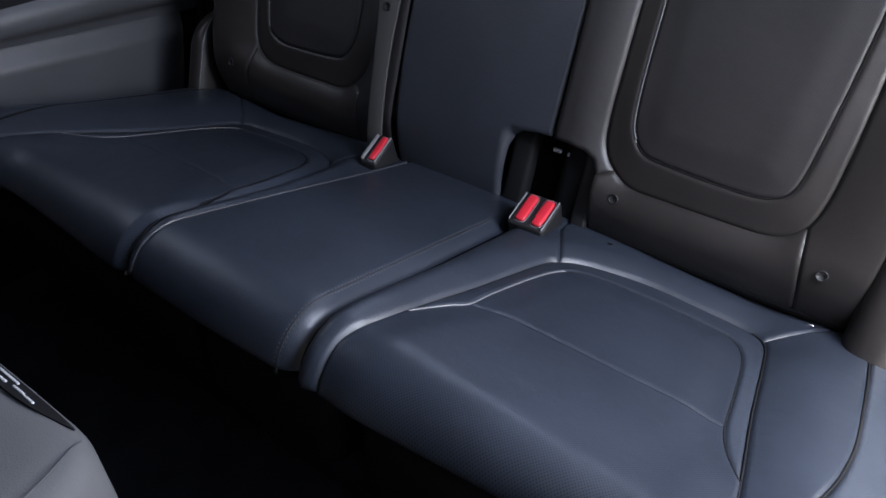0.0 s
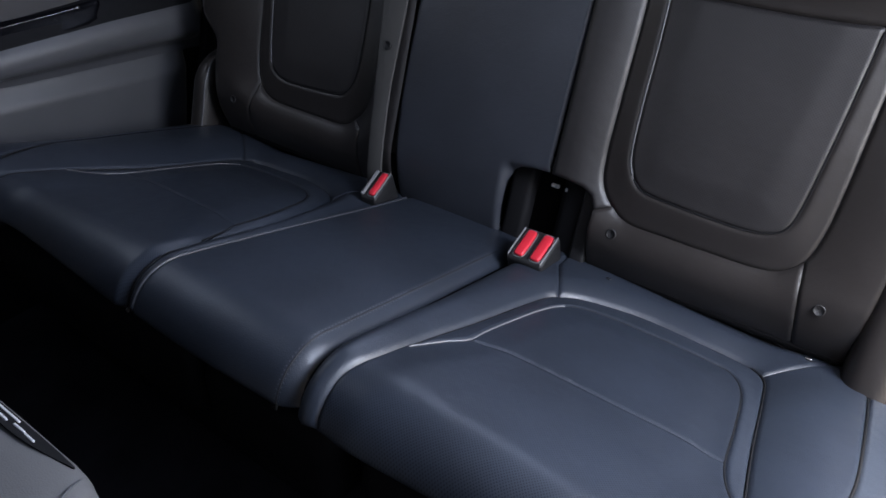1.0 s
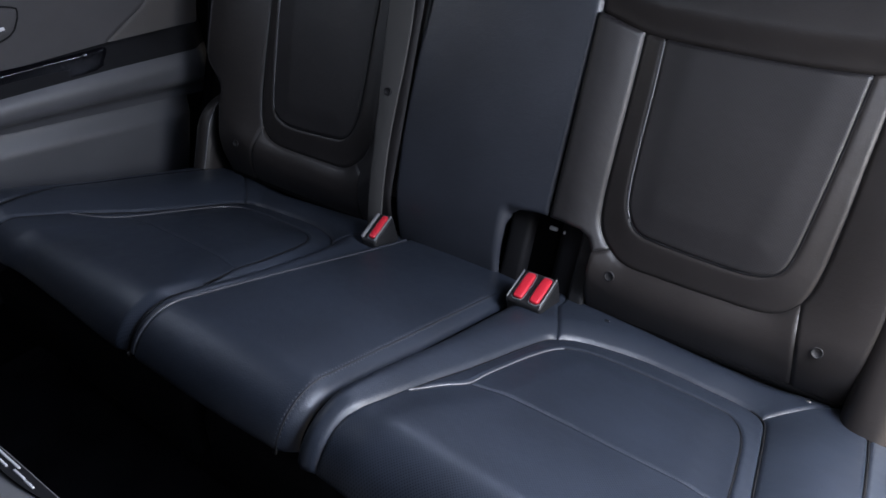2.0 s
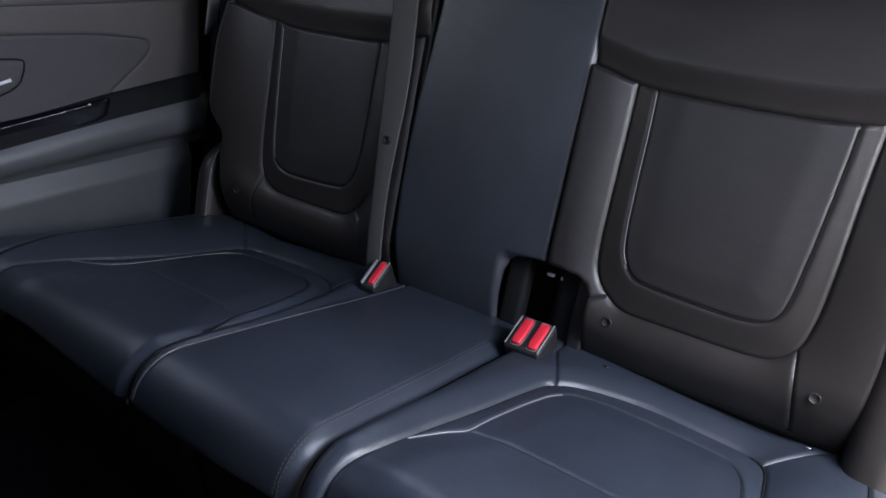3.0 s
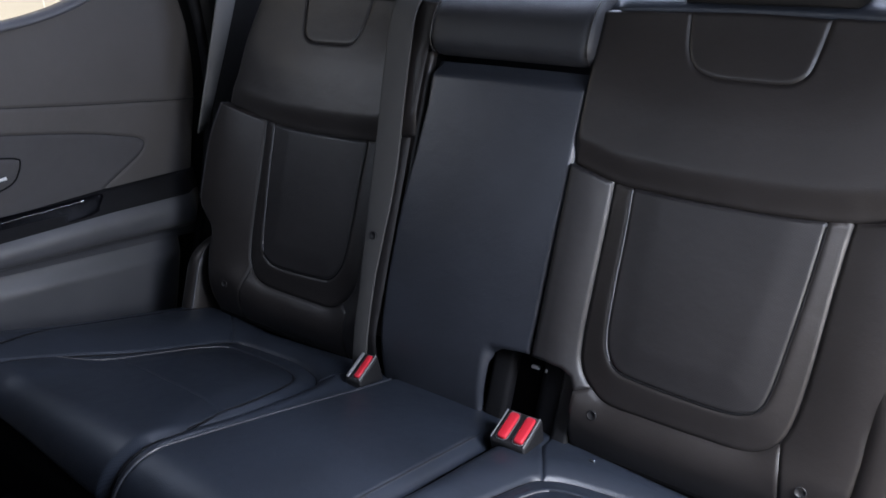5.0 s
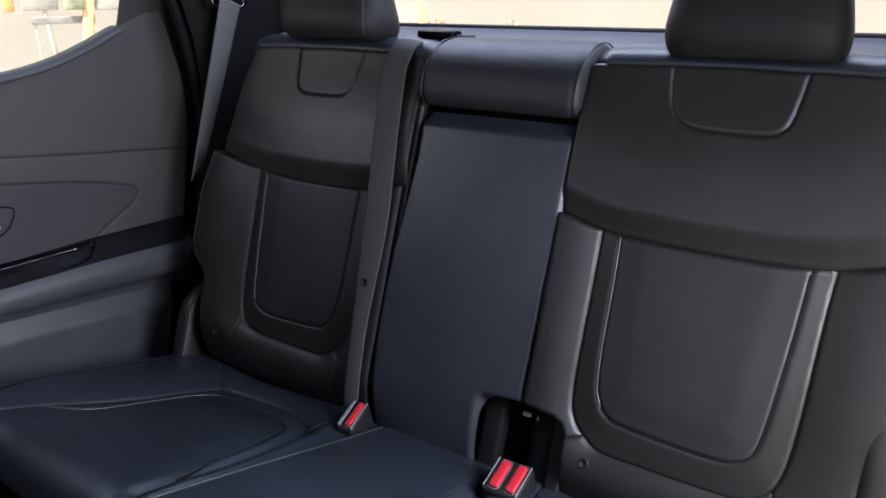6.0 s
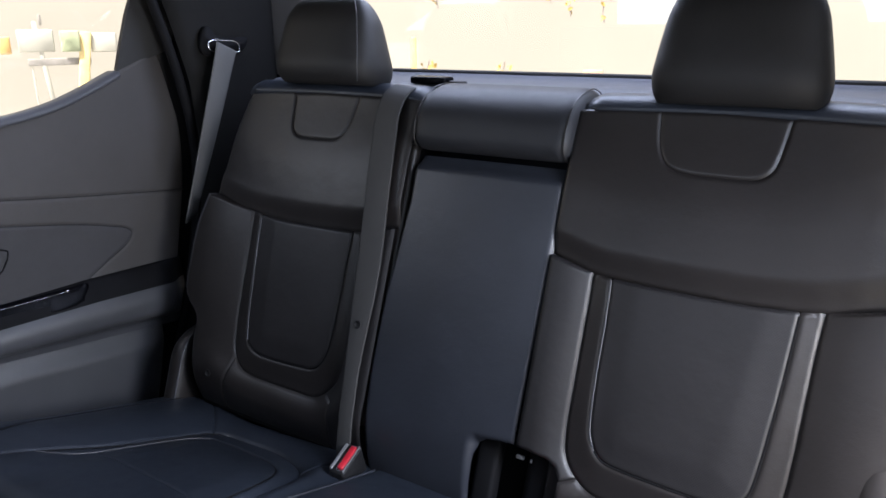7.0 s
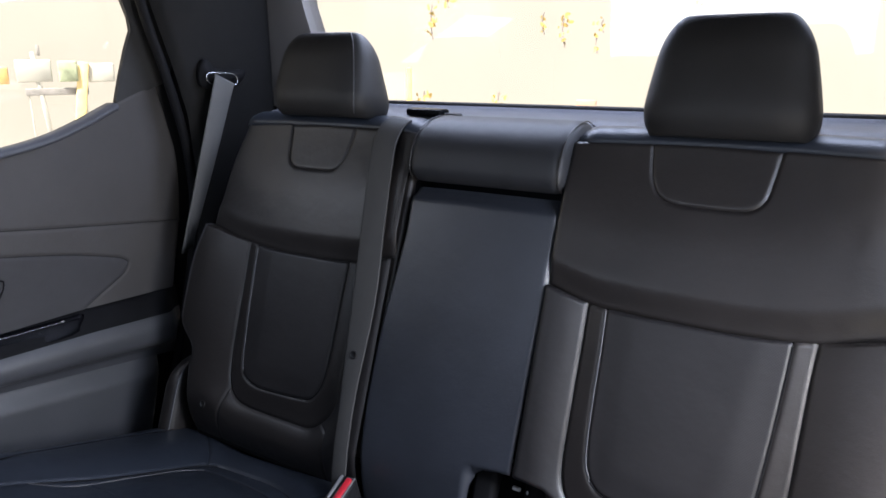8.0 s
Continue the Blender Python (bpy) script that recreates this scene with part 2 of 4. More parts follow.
def tube(points, radius, sides=6, closed=False):
    """A round cord along points."""
    p = [Vector(q) for q in points]
    bm = bmesh.new()
    rings, n = [], len(p)
    up = Vector((0.3, 0.2, 0.9)).normalized()
    for i in range(n):
        d = (p[min(i + 1, n - 1)] - p[max(i - 1, 0)]).normalized()
        side = d.cross(up)
        side = side.normalized() if side.length > 1e-4 else Vector((1, 0, 0))
        top = side.cross(d)
        rings.append([bm.verts.new(p[i] + radius * (math.cos(k * math.tau / sides) * side + math.sin(k * math.tau / sides) * top))
                      for k in range(sides)])
    for i in range(n - 1):
        for k in range(sides):
            bm.faces.new((rings[i][k], rings[i][(k + 1) % sides], rings[i + 1][(k + 1) % sides], rings[i + 1][k]))
    bm.faces.new(rings[0])
    bm.faces.new(rings[-1])
    return bm


def loft(sections, caps=True, ring=True):
    """A skin through equal rows of points."""
    bm = bmesh.new()
    rows = [[bm.verts.new(q) for q in s] for s in sections]
    for r, t in zip(rows, rows[1:]):
        n = len(r)
        for k in range(n if ring else n - 1):
            bm.faces.new((r[k], r[(k + 1) % n], t[(k + 1) % n], t[k]))
    if caps and ring:
        bm.faces.new(rows[0])
        bm.faces.new(rows[-1])
    return bm


def rounded(size, bevel, at=(0, 0, 0), segments=4):
    """A box with rounded edges, centred at a place."""
    bm = bmesh.new()
    bmesh.ops.create_cube(bm, size=1)
    for v in bm.verts:
        v.co = Vector((v.co.x * size[0], v.co.y * size[1], v.co.z * size[2])) + Vector(at)
    bmesh.ops.bevel(bm, geom=bm.edges[:], offset=bevel, segments=segments, profile=0.5, affect="EDGES")
    return bm


def slab(outline, to_xyz, depth):
    """A flat plate with an outline of its own and a thickness; to_xyz places (u, v, w)."""
    bm = bmesh.new()
    front = [bm.verts.new(to_xyz(u, v, 0)) for u, v in outline]
    back = [bm.verts.new(to_xyz(u, v, -depth)) for u, v in outline]
    bm.faces.new(front)
    bm.faces.new(back)
    n = len(front)
    for k in range(n):
        bm.faces.new((front[k], front[(k + 1) % n], back[(k + 1) % n], back[k]))
    return bm


def dashes(points, normal, length=0.004, gap=0.0025, width=0.0012):
    """Stitches: a row of small raised cords along a line."""
    bm = bmesh.new()
    p = np.array(points)
    seg = np.r_[0, np.cumsum(np.linalg.norm(np.diff(p, axis=0), axis=1))]
    place = lambda s: Vector([np.interp(s, seg, p[:, k]) for k in range(3)])
    s, up = 0.0, Vector(normal).normalized()
    while s + length < seg[-1]:
        a, b = place(s), place(s + length)
        d = (b - a).normalized()
        side = d.cross(up).normalized() * width * 0.5
        top = up * width * 0.6
        mid = (a + b) / 2
        base = [bm.verts.new(q) for q in (a - side - top, a + side - top, b + side - top, b - side - top)]
        crest = [bm.verts.new(q) for q in (mid - d * length * 0.3 + top, mid + d * length * 0.3 + top)]
        bm.faces.new((base[0], base[1], crest[0]))
        bm.faces.new((base[2], base[3], crest[1]))
        bm.faces.new((base[1], base[2], crest[1], crest[0]))
        bm.faces.new((base[3], base[0], crest[0], crest[1]))
        s += length + gap
    return bm


def step01(x):
    x = np.clip(x, 0, 1)
    return x * x * (3 - 2 * x)


# ---- backrests: local x across, y up along the backrest, z forwards ----
LEAN = pose(0, 0, 0.40, 70)

ARC = spline([(0.140, 0.353), (0.159, 0.348), (0.217, 0.333), (0.269, 0.329), (0.349, 0.327), (0.423, 0.327), (0.491, 0.331),
              (0.541, 0.339), (0.592, 0.351), (0.634, 0.357)])
RIM = spline([(0.214, 0.340), (0.215, 0.267), (0.215, 0.177), (0.216, 0.102), (0.222, 0.064), (0.240, 0.038), (0.270, 0.020),
              (0.323, 0.018), (0.402, 0.018), (0.455, 0.020), (0.482, 0.029), (0.502, 0.052), (0.511, 0.090), (0.515, 0.150),
              (0.517, 0.230), (0.519, 0.290), (0.522, 0.342)])
PIPE = spline([(0.243, 0.338), (0.246, 0.265), (0.247, 0.192), (0.250, 0.127), (0.257, 0.095), (0.276, 0.072), (0.311, 0.066),
               (0.375, 0.063), (0.425, 0.063), (0.453, 0.069), (0.469, 0.082), (0.477, 0.110), (0.484, 0.180), (0.489, 0.246),
               (0.494, 0.336)])
OUTER = spline([(0.592, -0.075), (0.600, 0.000), (0.604, 0.060), (0.606, 0.100), (0.640, 0.128), (0.655, 0.150), (0.658, 0.220),
                (0.654, 0.290), (0.634, 0.357), (0.618, 0.430), (0.604, 0.510), (0.588, 0.572)])
TAB = spline([(0.272, 0.580), (0.276, 0.545), (0.282, 0.520), (0.295, 0.500), (0.318, 0.491), (0.357, 0.489), (0.400, 0.489), (0.420, 0.493),
              (0.434, 0.507), (0.440, 0.535), (0.446, 0.580)])
INNER_X, CREASE_Y, FOOT_Y = 0.1455, 0.578, -0.075


def arc_height(u):
    return np.interp(u, ARC[:, 0], ARC[:, 1])


def back_relief(u, v, inner_roll=0.007):
    """How far an outer backrest stands forward of its plane."""
    u, v = np.asarray(u, float), np.asarray(v, float)
    rim_d, _, _ = to_line(u, v, thin_out(RIM, 0.006), closed=False)
    pipe_d, _, _ = to_line(u, v, thin_out(PIPE, 0.006), closed=False)
    in_rim = inside(u, v, RIM)
    in_pipe = inside(u, v, PIPE)
    band = step01(rim_d / np.maximum(rim_d + pipe_d, 1e-6))
    wing = step01((u - 0.47) / 0.06) * step01((v + 0.02) / 0.10)
    bolster = -0.004 + (0.017 + 0.005 * wing) * np.sin(np.clip(rim_d / (0.050 + 0.050 * wing), 0, 1) * math.pi / 2)
    low = np.where(in_pipe, 0.001 + 0.004 * step01(pipe_d / 0.05), np.where(in_rim, -0.004 + 0.005 * band, bolster))
    low = low - 5.0 * np.maximum(0.022 - v, 0) ** 2
    above = v - arc_height(u)
    high = 0.000 + 0.012 * step01(above / 0.045) - 0.010 * step01((above - 0.10) / 0.14)
    h = np.where(above >= -0.0005, high, low)
    h = h - np.where(above >= 0, 1.1, 0.5) * np.maximum(u - 0.55, 0) ** 2
    h = h - inner_roll * (1 - np.clip((u - INNER_X) / 0.011, 0, 1)) ** 2
    out_d, _, _ = to_line(u, v, thin_out(OUTER, 0.006), closed=False)
    return h - 0.013 * (1 - np.clip(out_d / 0.020, 0, 1)) ** 2


def far_shift(u, v):
    """The far backrest's insert sits nearer its belt, and its tab is narrower."""
    u, v = np.asarray(u, float), np.asarray(v, float)
    insert = -0.016 * step01((u - 0.36) / 0.10) * (1 - step01((u - 0.53) / 0.07)) * (1 - step01((v - 0.335) / 0.03))
    tab = 0.014 * np.exp(-((u - 0.282) / 0.028) ** 2) * step01((v - 0.44) / 0.04)
    return u + insert + tab


def outer_backrest(side, owner, label):
    seat = part("backrest", rounded((0.440, 0.655, 0.090), 0.02, (side * 0.372, 0.250, -0.068)), BODY_DARK, owner, label)
    seat.matrix_local = LEAN
    surface = lambda u, v, h: np.stack([side * (u if side > 0 else far_shift(u, v)), v, h], -1)
    fall = 0.0 if side > 0 else 0.25
    relief = lambda u, v: back_relief(u, v, 0.004 if side > 0 else 0.0015) - fall * np.maximum(u - 0.40, 0) ** 2 * step01((v - arc_height(u)) / 0.06)
    lift = lambda line, up: [tuple(q) for q in surface(line[:, 0], line[:, 1], back_relief(line[:, 0], line[:, 1]) + up)]
    cut = lambda line, a, b: line[(line[:, 0] >= a) & (line[:, 0] <= b)]
    arc_in = cut(ARC, INNER_X, 0.2145)
    arc_out = cut(ARC, 0.5225, 0.634)
    rim_in = RIM[:np.argmin(np.abs(RIM[:, 0] - 0.243) + 9 * (RIM[:, 1] > 0.1)) + 1]
    k_out = np.argmin(np.abs(RIM[:, 0] - 0.500) + 9 * (RIM[:, 1] > 0.1))
    rim_low = RIM[len(rim_in) - 1:k_out + 1]
    rim_out = RIM[k_out:]
    low_out = OUTER[OUTER[:, 1] <= 0.358]
    up_out = OUTER[OUTER[:, 1] >= 0.356]
    top = np.array([(x, CREASE_Y - 0.004 * ((x - 0.36) / 0.2) ** 2) for x in np.linspace(0.588, INNER_X, 40)])
    tab_bottom = TAB[TAB[:, 1] < 0.5775]
    top_l, top_r = top[top[:, 0] < TAB[0, 0]], top[top[:, 0] > TAB[-1, 0]]
    upper = np.concatenate([ARC[ARC[:, 0] >= INNER_X], up_out, top_r, tab_bottom[::-1], top_l])
    part("upper_panel", padded(upper, surface, relief, dip=0.004 if side > 0 else 0.0022), LEATHER, seat)
    tab = np.concatenate([tab_bottom, [(0.446, 0.577), (0.36, 0.579), (0.272, 0.577)]])
    part("tab_panel", padded(tab, surface, lambda u, v: relief(u, v) - 0.0006, dip=0.0026, soft=0.005), LEATHER, seat)
    notch = [(INNER_X, 0.056), (0.170, 0.055), (0.196, 0.052), (0.211, 0.043), (0.221, 0.025)] if side > 0 else [(INNER_X, 0.0), (INNER_X, FOOT_Y), (0.221, FOOT_Y), (0.221, 0.025)]
    inner = np.concatenate([arc_in[::-1], [(INNER_X, 0.20)], notch, rim_in[::-1]])
    part("inner_bolster", padded(inner, surface, relief, dip=0.004 if side > 0 else 0.0018), PERF_BACK, seat)
    outer = np.concatenate([rim_out[::-1], [(0.509, 0.000), (0.514, -0.035), (0.518, FOOT_Y)], low_out, arc_out[::-1]])
    part("outer_bolster", padded(outer, surface, back_relief), LEATHER, seat)
    low = np.concatenate([rim_low, [(0.509, 0.000), (0.514, -0.035), (0.518, FOOT_Y), (0.222, FOOT_Y), (0.221, 0.000), (0.2212, 0.025)]])
    part("lower_panel", padded(low, surface, back_relief, dip=0.0022, soft=0.005), LEATHER, seat)
    band = np.concatenate([RIM[RIM[:, 1] < 0.336], cut(ARC, 0.496, 0.522)[::-1], PIPE[PIPE[:, 1] < 0.333][::-1], cut(ARC, 0.215, 0.2430)[::-1]])
    part("insert_border", padded(band, surface, back_relief, dip=0.003), LEATHER, seat)
    insert = np.concatenate([PIPE[PIPE[:, 1] < 0.329], cut(ARC, 0.2445, 0.494)[::-1]])
    part("insert", padded(insert, surface, back_relief), PERF_BACK, seat, "finely perforated leather insert")
    # One piping in two colours: highlight painted on one run, shade on the rest.
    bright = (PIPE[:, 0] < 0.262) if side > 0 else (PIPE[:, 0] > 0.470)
    part("piping", tube(lift(PIPE[bright & (PIPE[:, 1] < 0.327)], -0.0012), 0.0014), PIPING, seat, "raised leather piping, painted pale where it catches light")
    part("shaded_piping", tube(lift(PIPE[~bright & (PIPE[:, 1] < 0.327)], -0.0020), 0.0013), BODY_DARK, seat)
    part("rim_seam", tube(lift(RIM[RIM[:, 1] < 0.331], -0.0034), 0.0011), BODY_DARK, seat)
    # The far edge takes plain leather, darkened for the shade beside the centre.
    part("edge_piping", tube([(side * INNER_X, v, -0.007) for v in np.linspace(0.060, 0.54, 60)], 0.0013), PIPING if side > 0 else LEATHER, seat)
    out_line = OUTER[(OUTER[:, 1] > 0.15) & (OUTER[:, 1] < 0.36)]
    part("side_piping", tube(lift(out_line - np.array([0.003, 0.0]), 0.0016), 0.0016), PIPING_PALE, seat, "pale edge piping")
    # rolled top edge, its navy colour standing in for blue sky light
    rows = []
    for x in np.linspace(INNER_X, 0.590, 50):
        end = min(x - INNER_X, 0.594 - x)
        tuck = 0.014 * (1 - min(end / 0.02, 1)) ** 2
        y0 = CREASE_Y - 0.004 * ((x - 0.36) / 0.2) ** 2
        h0 = float(back_relief(np.array([x]), np.array([y0]))[0]) - 0.0010 if end > 0.025 else -0.0055 - tuck
        row = [(side * x, y0 - 0.004, h0 - 0.006)]
        for a in np.linspace(0, 1, 18):
            ang = radians(148 * a)
            row.append((side * x, y0 - 0.0005 + (0.042 - tuck) * math.sin(max(ang, 0)) - 0.012 * a * a, h0 - 0.070 * (1 - math.cos(ang))))
        rows.append(row)
    part("top_roll", loft(rows, caps=False, ring=False), NAVY, seat)
    flank = rounded((0.050, 0.42, 0.075), 0.02, (side * 0.610, 0.330, -0.070))
    part("flank", flank, LEATHER, seat)
    for x in (0.256, 0.536) if side > 0 else (0.536,):
        tag = thing_ring(side * x, 0.000, float(back_relief(np.array([x]), np.array([0.0]))[0]))
        part("anchor_marker", tag, PLASTIC, seat, "small round anchor marker button")
    return seat


def thing_ring(x, y, h):
    """A small round button with a raised rim."""
    prof = [(0.0075, -0.001), (0.0075, 0.0014), (0.0066, 0.0022), (0.0055, 0.0016), (0.0048, 0.0006), (0.0, 0.0006)]
    rows = [[(x + r * math.cos(a), y + r * math.sin(a), h + z) for a in np.linspace(0, math.tau, 20, endpoint=False)] for r, z in prof[:-1]]
    return loft(rows)


near_seat = thing("rear_seat", "black leather outer rear seat beside the double buckle", "car seat", None, "rear seats")
far_seat = thing("rear_seat", "black leather outer rear seat beside the closed door", "car seat", None, "rear seats")
middle_seat = thing("rear_seat", "narrow plain black leather middle rear seat", "car seat", None, "rear seats")
outer_backrest(1, near_seat, "leather backrest with perforated insert and piping")
outer_backrest(-1, far_seat, "leather backrest with perforated insert and piping")

# centre backrest
centre = part("backrest", rounded((0.262, 0.40, 0.08), 0.02, (0.003, 0.285, -0.060)), BODY_DARK, middle_seat, "plain leather backrest")
centre.matrix_local = LEAN
C_R = 0.1425


def centre_relief(u, v):
    u, v = np.asarray(u, float), np.asarray(v, float)
    cl = np.interp(v, [-0.075, 0.02, 0.10, 0.16, 0.24, 0.32, 0.40], [-0.132, -0.144, -0.150, -0.150, -0.147, -0.138, -0.131])
    d = np.minimum(u - cl, C_R + 0.004 - u)
    h = 0.006 + 0.004 * np.cos((u - 0.002) * 10) - 0.0045 * (1 - np.clip(d / 0.010, 0, 1)) ** 2
    cut_d = np.where(v < 0.060, np.maximum(0.076 - u, 0), 1.0)
    h = h - 0.013 * (1 - np.clip(cut_d / 0.016, 0, 1)) ** 2 * step01((0.058 - v) / 0.024)
    h = h - 2.2 * np.maximum(0.035 - v, 0) ** 2
    return h - 0.020 * step01((v - 0.452) / 0.03)


c_line = np.array([(-0.132, -0.075), (0.070, -0.075), (0.071, -0.02), (0.073, 0.022), (0.079, 0.040), (0.094, 0.051), (0.120, 0.055), (0.141, 0.056),
                   (0.143, 0.20), (0.147, 0.33), (0.147, 0.482), (-0.134, 0.482), (-0.131, 0.40), (-0.138, 0.32), (-0.147, 0.24), (-0.150, 0.16), (-0.150, 0.10), (-0.144, 0.02)])
dense = np.concatenate([np.linspace(a, b, max(2, int(np.linalg.norm(b - a) / 0.004)), endpoint=False) for a, b in zip(c_line, np.roll(c_line, -1, 0))])
part("front_panel", padded(dense, flat_surface, centre_relief, dip=0.003), NAVY_BACK, centre)
loop = spline([(0.060, -0.066, -0.018), (0.058, -0.010, -0.006), (0.062, 0.022, -0.006), (0.076, 0.044, -0.014)])
part("side_piping", tube(loop, 0.0016), PIPING, centre)
part("gusset", rounded((0.050, 0.50, 0.020), 0.008, (-0.166, 0.250, -0.012)), LEATHER, centre, "folded leather gusset")
part("lower_core", rounded((0.19, 0.16, 0.07), 0.015, (-0.038, 0.01, -0.068)), BODY_DARK, centre)
part("right_piping", tube([(0.1445 + 0.003 * math.sin(min(max((v - 0.08) / 0.4, 0), 1) * 2), v, -0.006) for v in np.linspace(0.062, 0.476, 50)], 0.0013), PIPING, centre)

# folding headrest pad on top of the centre backrest
pad = thing("centre_headrest", "low black leather centre headrest pad lying on the backrest", "headrest", LEAN, "rear headrests")
prof = spline([(0.490, -0.004), (0.492, 0.012), (0.505, 0.026), (0.535, 0.030), (0.562, 0.024), (0.586, 0.008), (0.606, -0.018), (0.620, -0.054), (0.614, -0.094),
               (0.582, -0.112), (0.530, -0.085), (0.500, -0.035)], 0.006, closed=True)
mid = prof.mean(0)
rows = []
for x in np.linspace(-0.136, 0.149, 48):
    end = min(x + 0.136, 0.149 - x)
    k = 1 - 0.16 * (1 - min(end / 0.018, 1)) ** 2.2
    rows.append([(x, mid[0] + (a - mid[0]) * k, mid[1] + (b - mid[1]) * k) for a, b in prof])
part("cushion", loft(rows), PAD_LEATHER, pad)
for x in (-0.131, 0.144):
    ring = [(x, mid[0] + (a - mid[0]) * 0.985, mid[1] + (b - mid[1]) * 0.985) for a, b in prof[:len(prof) * 2 // 3]]
    part("end_piping", tube(ring, 0.0012), LEATHER, pad)

# ---- seat cushions: u across, q forwards along the top and down over the front roll ----
TH, Y0, YR, ROLL = math.atan(0.28), 0.04, -0.43, 0.055
Z0 = 0.335 + 0.28 * (-0.04 - 0.05)
Q1 = (Y0 - YR) / math.cos(TH)


def cushion_surface(u, q, h):
    n0 = np.array([math.sin(TH), math.cos(TH)])
    y1, z1 = Y0 - math.cos(TH) * Q1, Z0 + math.sin(TH) * Q1
    cy, cz = y1 - ROLL * n0[0], z1 - ROLL * n0[1]
    a = np.clip((q - Q1) / ROLL, 0, radians(108))
    ang = math.atan2(n0[1], n0[0]) + a
    past = np.maximum(q - Q1 - ROLL * radians(108), 0)
    y = np.where(q <= Q1, Y0 - math.cos(TH) * q, cy + ROLL * np.cos(ang) - past * np.sin(ang))
    z = np.where(q <= Q1, Z0 + math.sin(TH) * q, cz + ROLL * np.sin(ang) + past * np.cos(ang))
    ny = np.where(q <= Q1, n0[0], np.cos(ang))
    nz = np.where(q <= Q1, n0[1], np.sin(ang))
    return np.stack([u, y + ny * h, z + nz * h], -1)


CROSS_U = np.linspace(0, 0.80, 401)
CROSS_H = np.interp(CROSS_U, [0, 0.13, 0.15, 0.25, 0.40, 0.50, 0.56, 0.62, 0.66, 0.70, 0.76],
                    [0.006, 0.006, 0.010, 0.006, -0.006, -0.012, -0.003, -0.002, -0.009, -0.028, -0.09])
BLUR = np.exp(-0.5 * (np.linspace(-0.05, 0.05, 51) / 0.017) ** 2)
CROSS_H = np.convolve(np.pad(CROSS_H, 25, mode="edge"), BLUR / BLUR.sum(), mode="valid")


def cross_level(a):
    """The cushions' height across the bench, softly dished."""
    return np.interp(a, CROSS_U, CROSS_H)


def middle_left(q):
    """Where the middle section meets the far cushion."""
    return np.interp(q, [0, 0.14, 0.213, 0.32, 0.416, 0.50, 0.53, 0.576], [-0.108, -0.113, -0.119, -0.128, -0.134, -0.138, -0.142, -0.146])


C_RIM = spline([(0.169, 0.576), (0.170, 0.548), (0.171, 0.520), (0.178, 0.492), (0.187, 0.432), (0.193, 0.376), (0.220, 0.198), (0.236, 0.156),
                (0.272, 0.126), (0.346, 0.099), (0.425, 0.093), (0.484, 0.095), (0.509, 0.116), (0.520, 0.172), (0.535, 0.283), (0.557, 0.427),
                (0.566, 0.500), (0.570, 0.576)])
C_PIPE = spline([(0.189, 0.436), (0.210, 0.392), (0.225, 0.366), (0.229, 0.322), (0.243, 0.235), (0.260, 0.188), (0.298, 0.163), (0.380, 0.148), (0.452, 0.144),
                 (0.479, 0.152), (0.498, 0.190), (0.511, 0.271), (0.520, 0.341), (0.533, 0.382), (0.554, 0.418)])
C_CROSS = spline([(0.2255, 0.366), (0.308, 0.353), (0.409, 0.343), (0.480, 0.338), (0.5205, 0.341)])
C_OUT = spline([(0.619, 0.040), (0.620, 0.094), (0.625, 0.157), (0.631, 0.271), (0.628, 0.335), (0.621, 0.385), (0.604, 0.460), (0.590, 0.520), (0.585, 0.576)])


def front_outline():
    j0 = np.argmin(np.hypot(C_RIM[:, 0] - C_PIPE[0, 0], C_RIM[:, 1] - C_PIPE[0, 1]))
    j1 = np.argmin(np.hypot(C_RIM[:, 0] - C_PIPE[-1, 0], C_RIM[:, 1] - C_PIPE[-1, 1]))
    left = C_PIPE[:np.argmin(np.hypot(C_PIPE[:, 0] - 0.2255, C_PIPE[:, 1] - 0.366)) + 1]
    right = C_PIPE[np.argmin(np.hypot(C_PIPE[:, 0] - 0.5205, C_PIPE[:, 1] - 0.341)):]
    return j0, j1, np.concatenate([C_RIM[:j0 + 1], left, C_CROSS, right, C_RIM[j1:]])


def far_cushion_shift(u, q):
    """The far cushion's insert sits nearer the middle, and its inner edge follows the middle section."""
    u, q = np.broadcast_arrays(np.asarray(u, float), np.asarray(q, float))
    edge = 0.139 + middle_left(q)
    ramp = np.clip((u - 0.139) / 0.086, 0, 1)
    fade = 1 - np.clip((u - 0.53) / 0.09, 0, 1)
    return u - (edge * (1 - ramp) + 0.044 * ramp) * fade


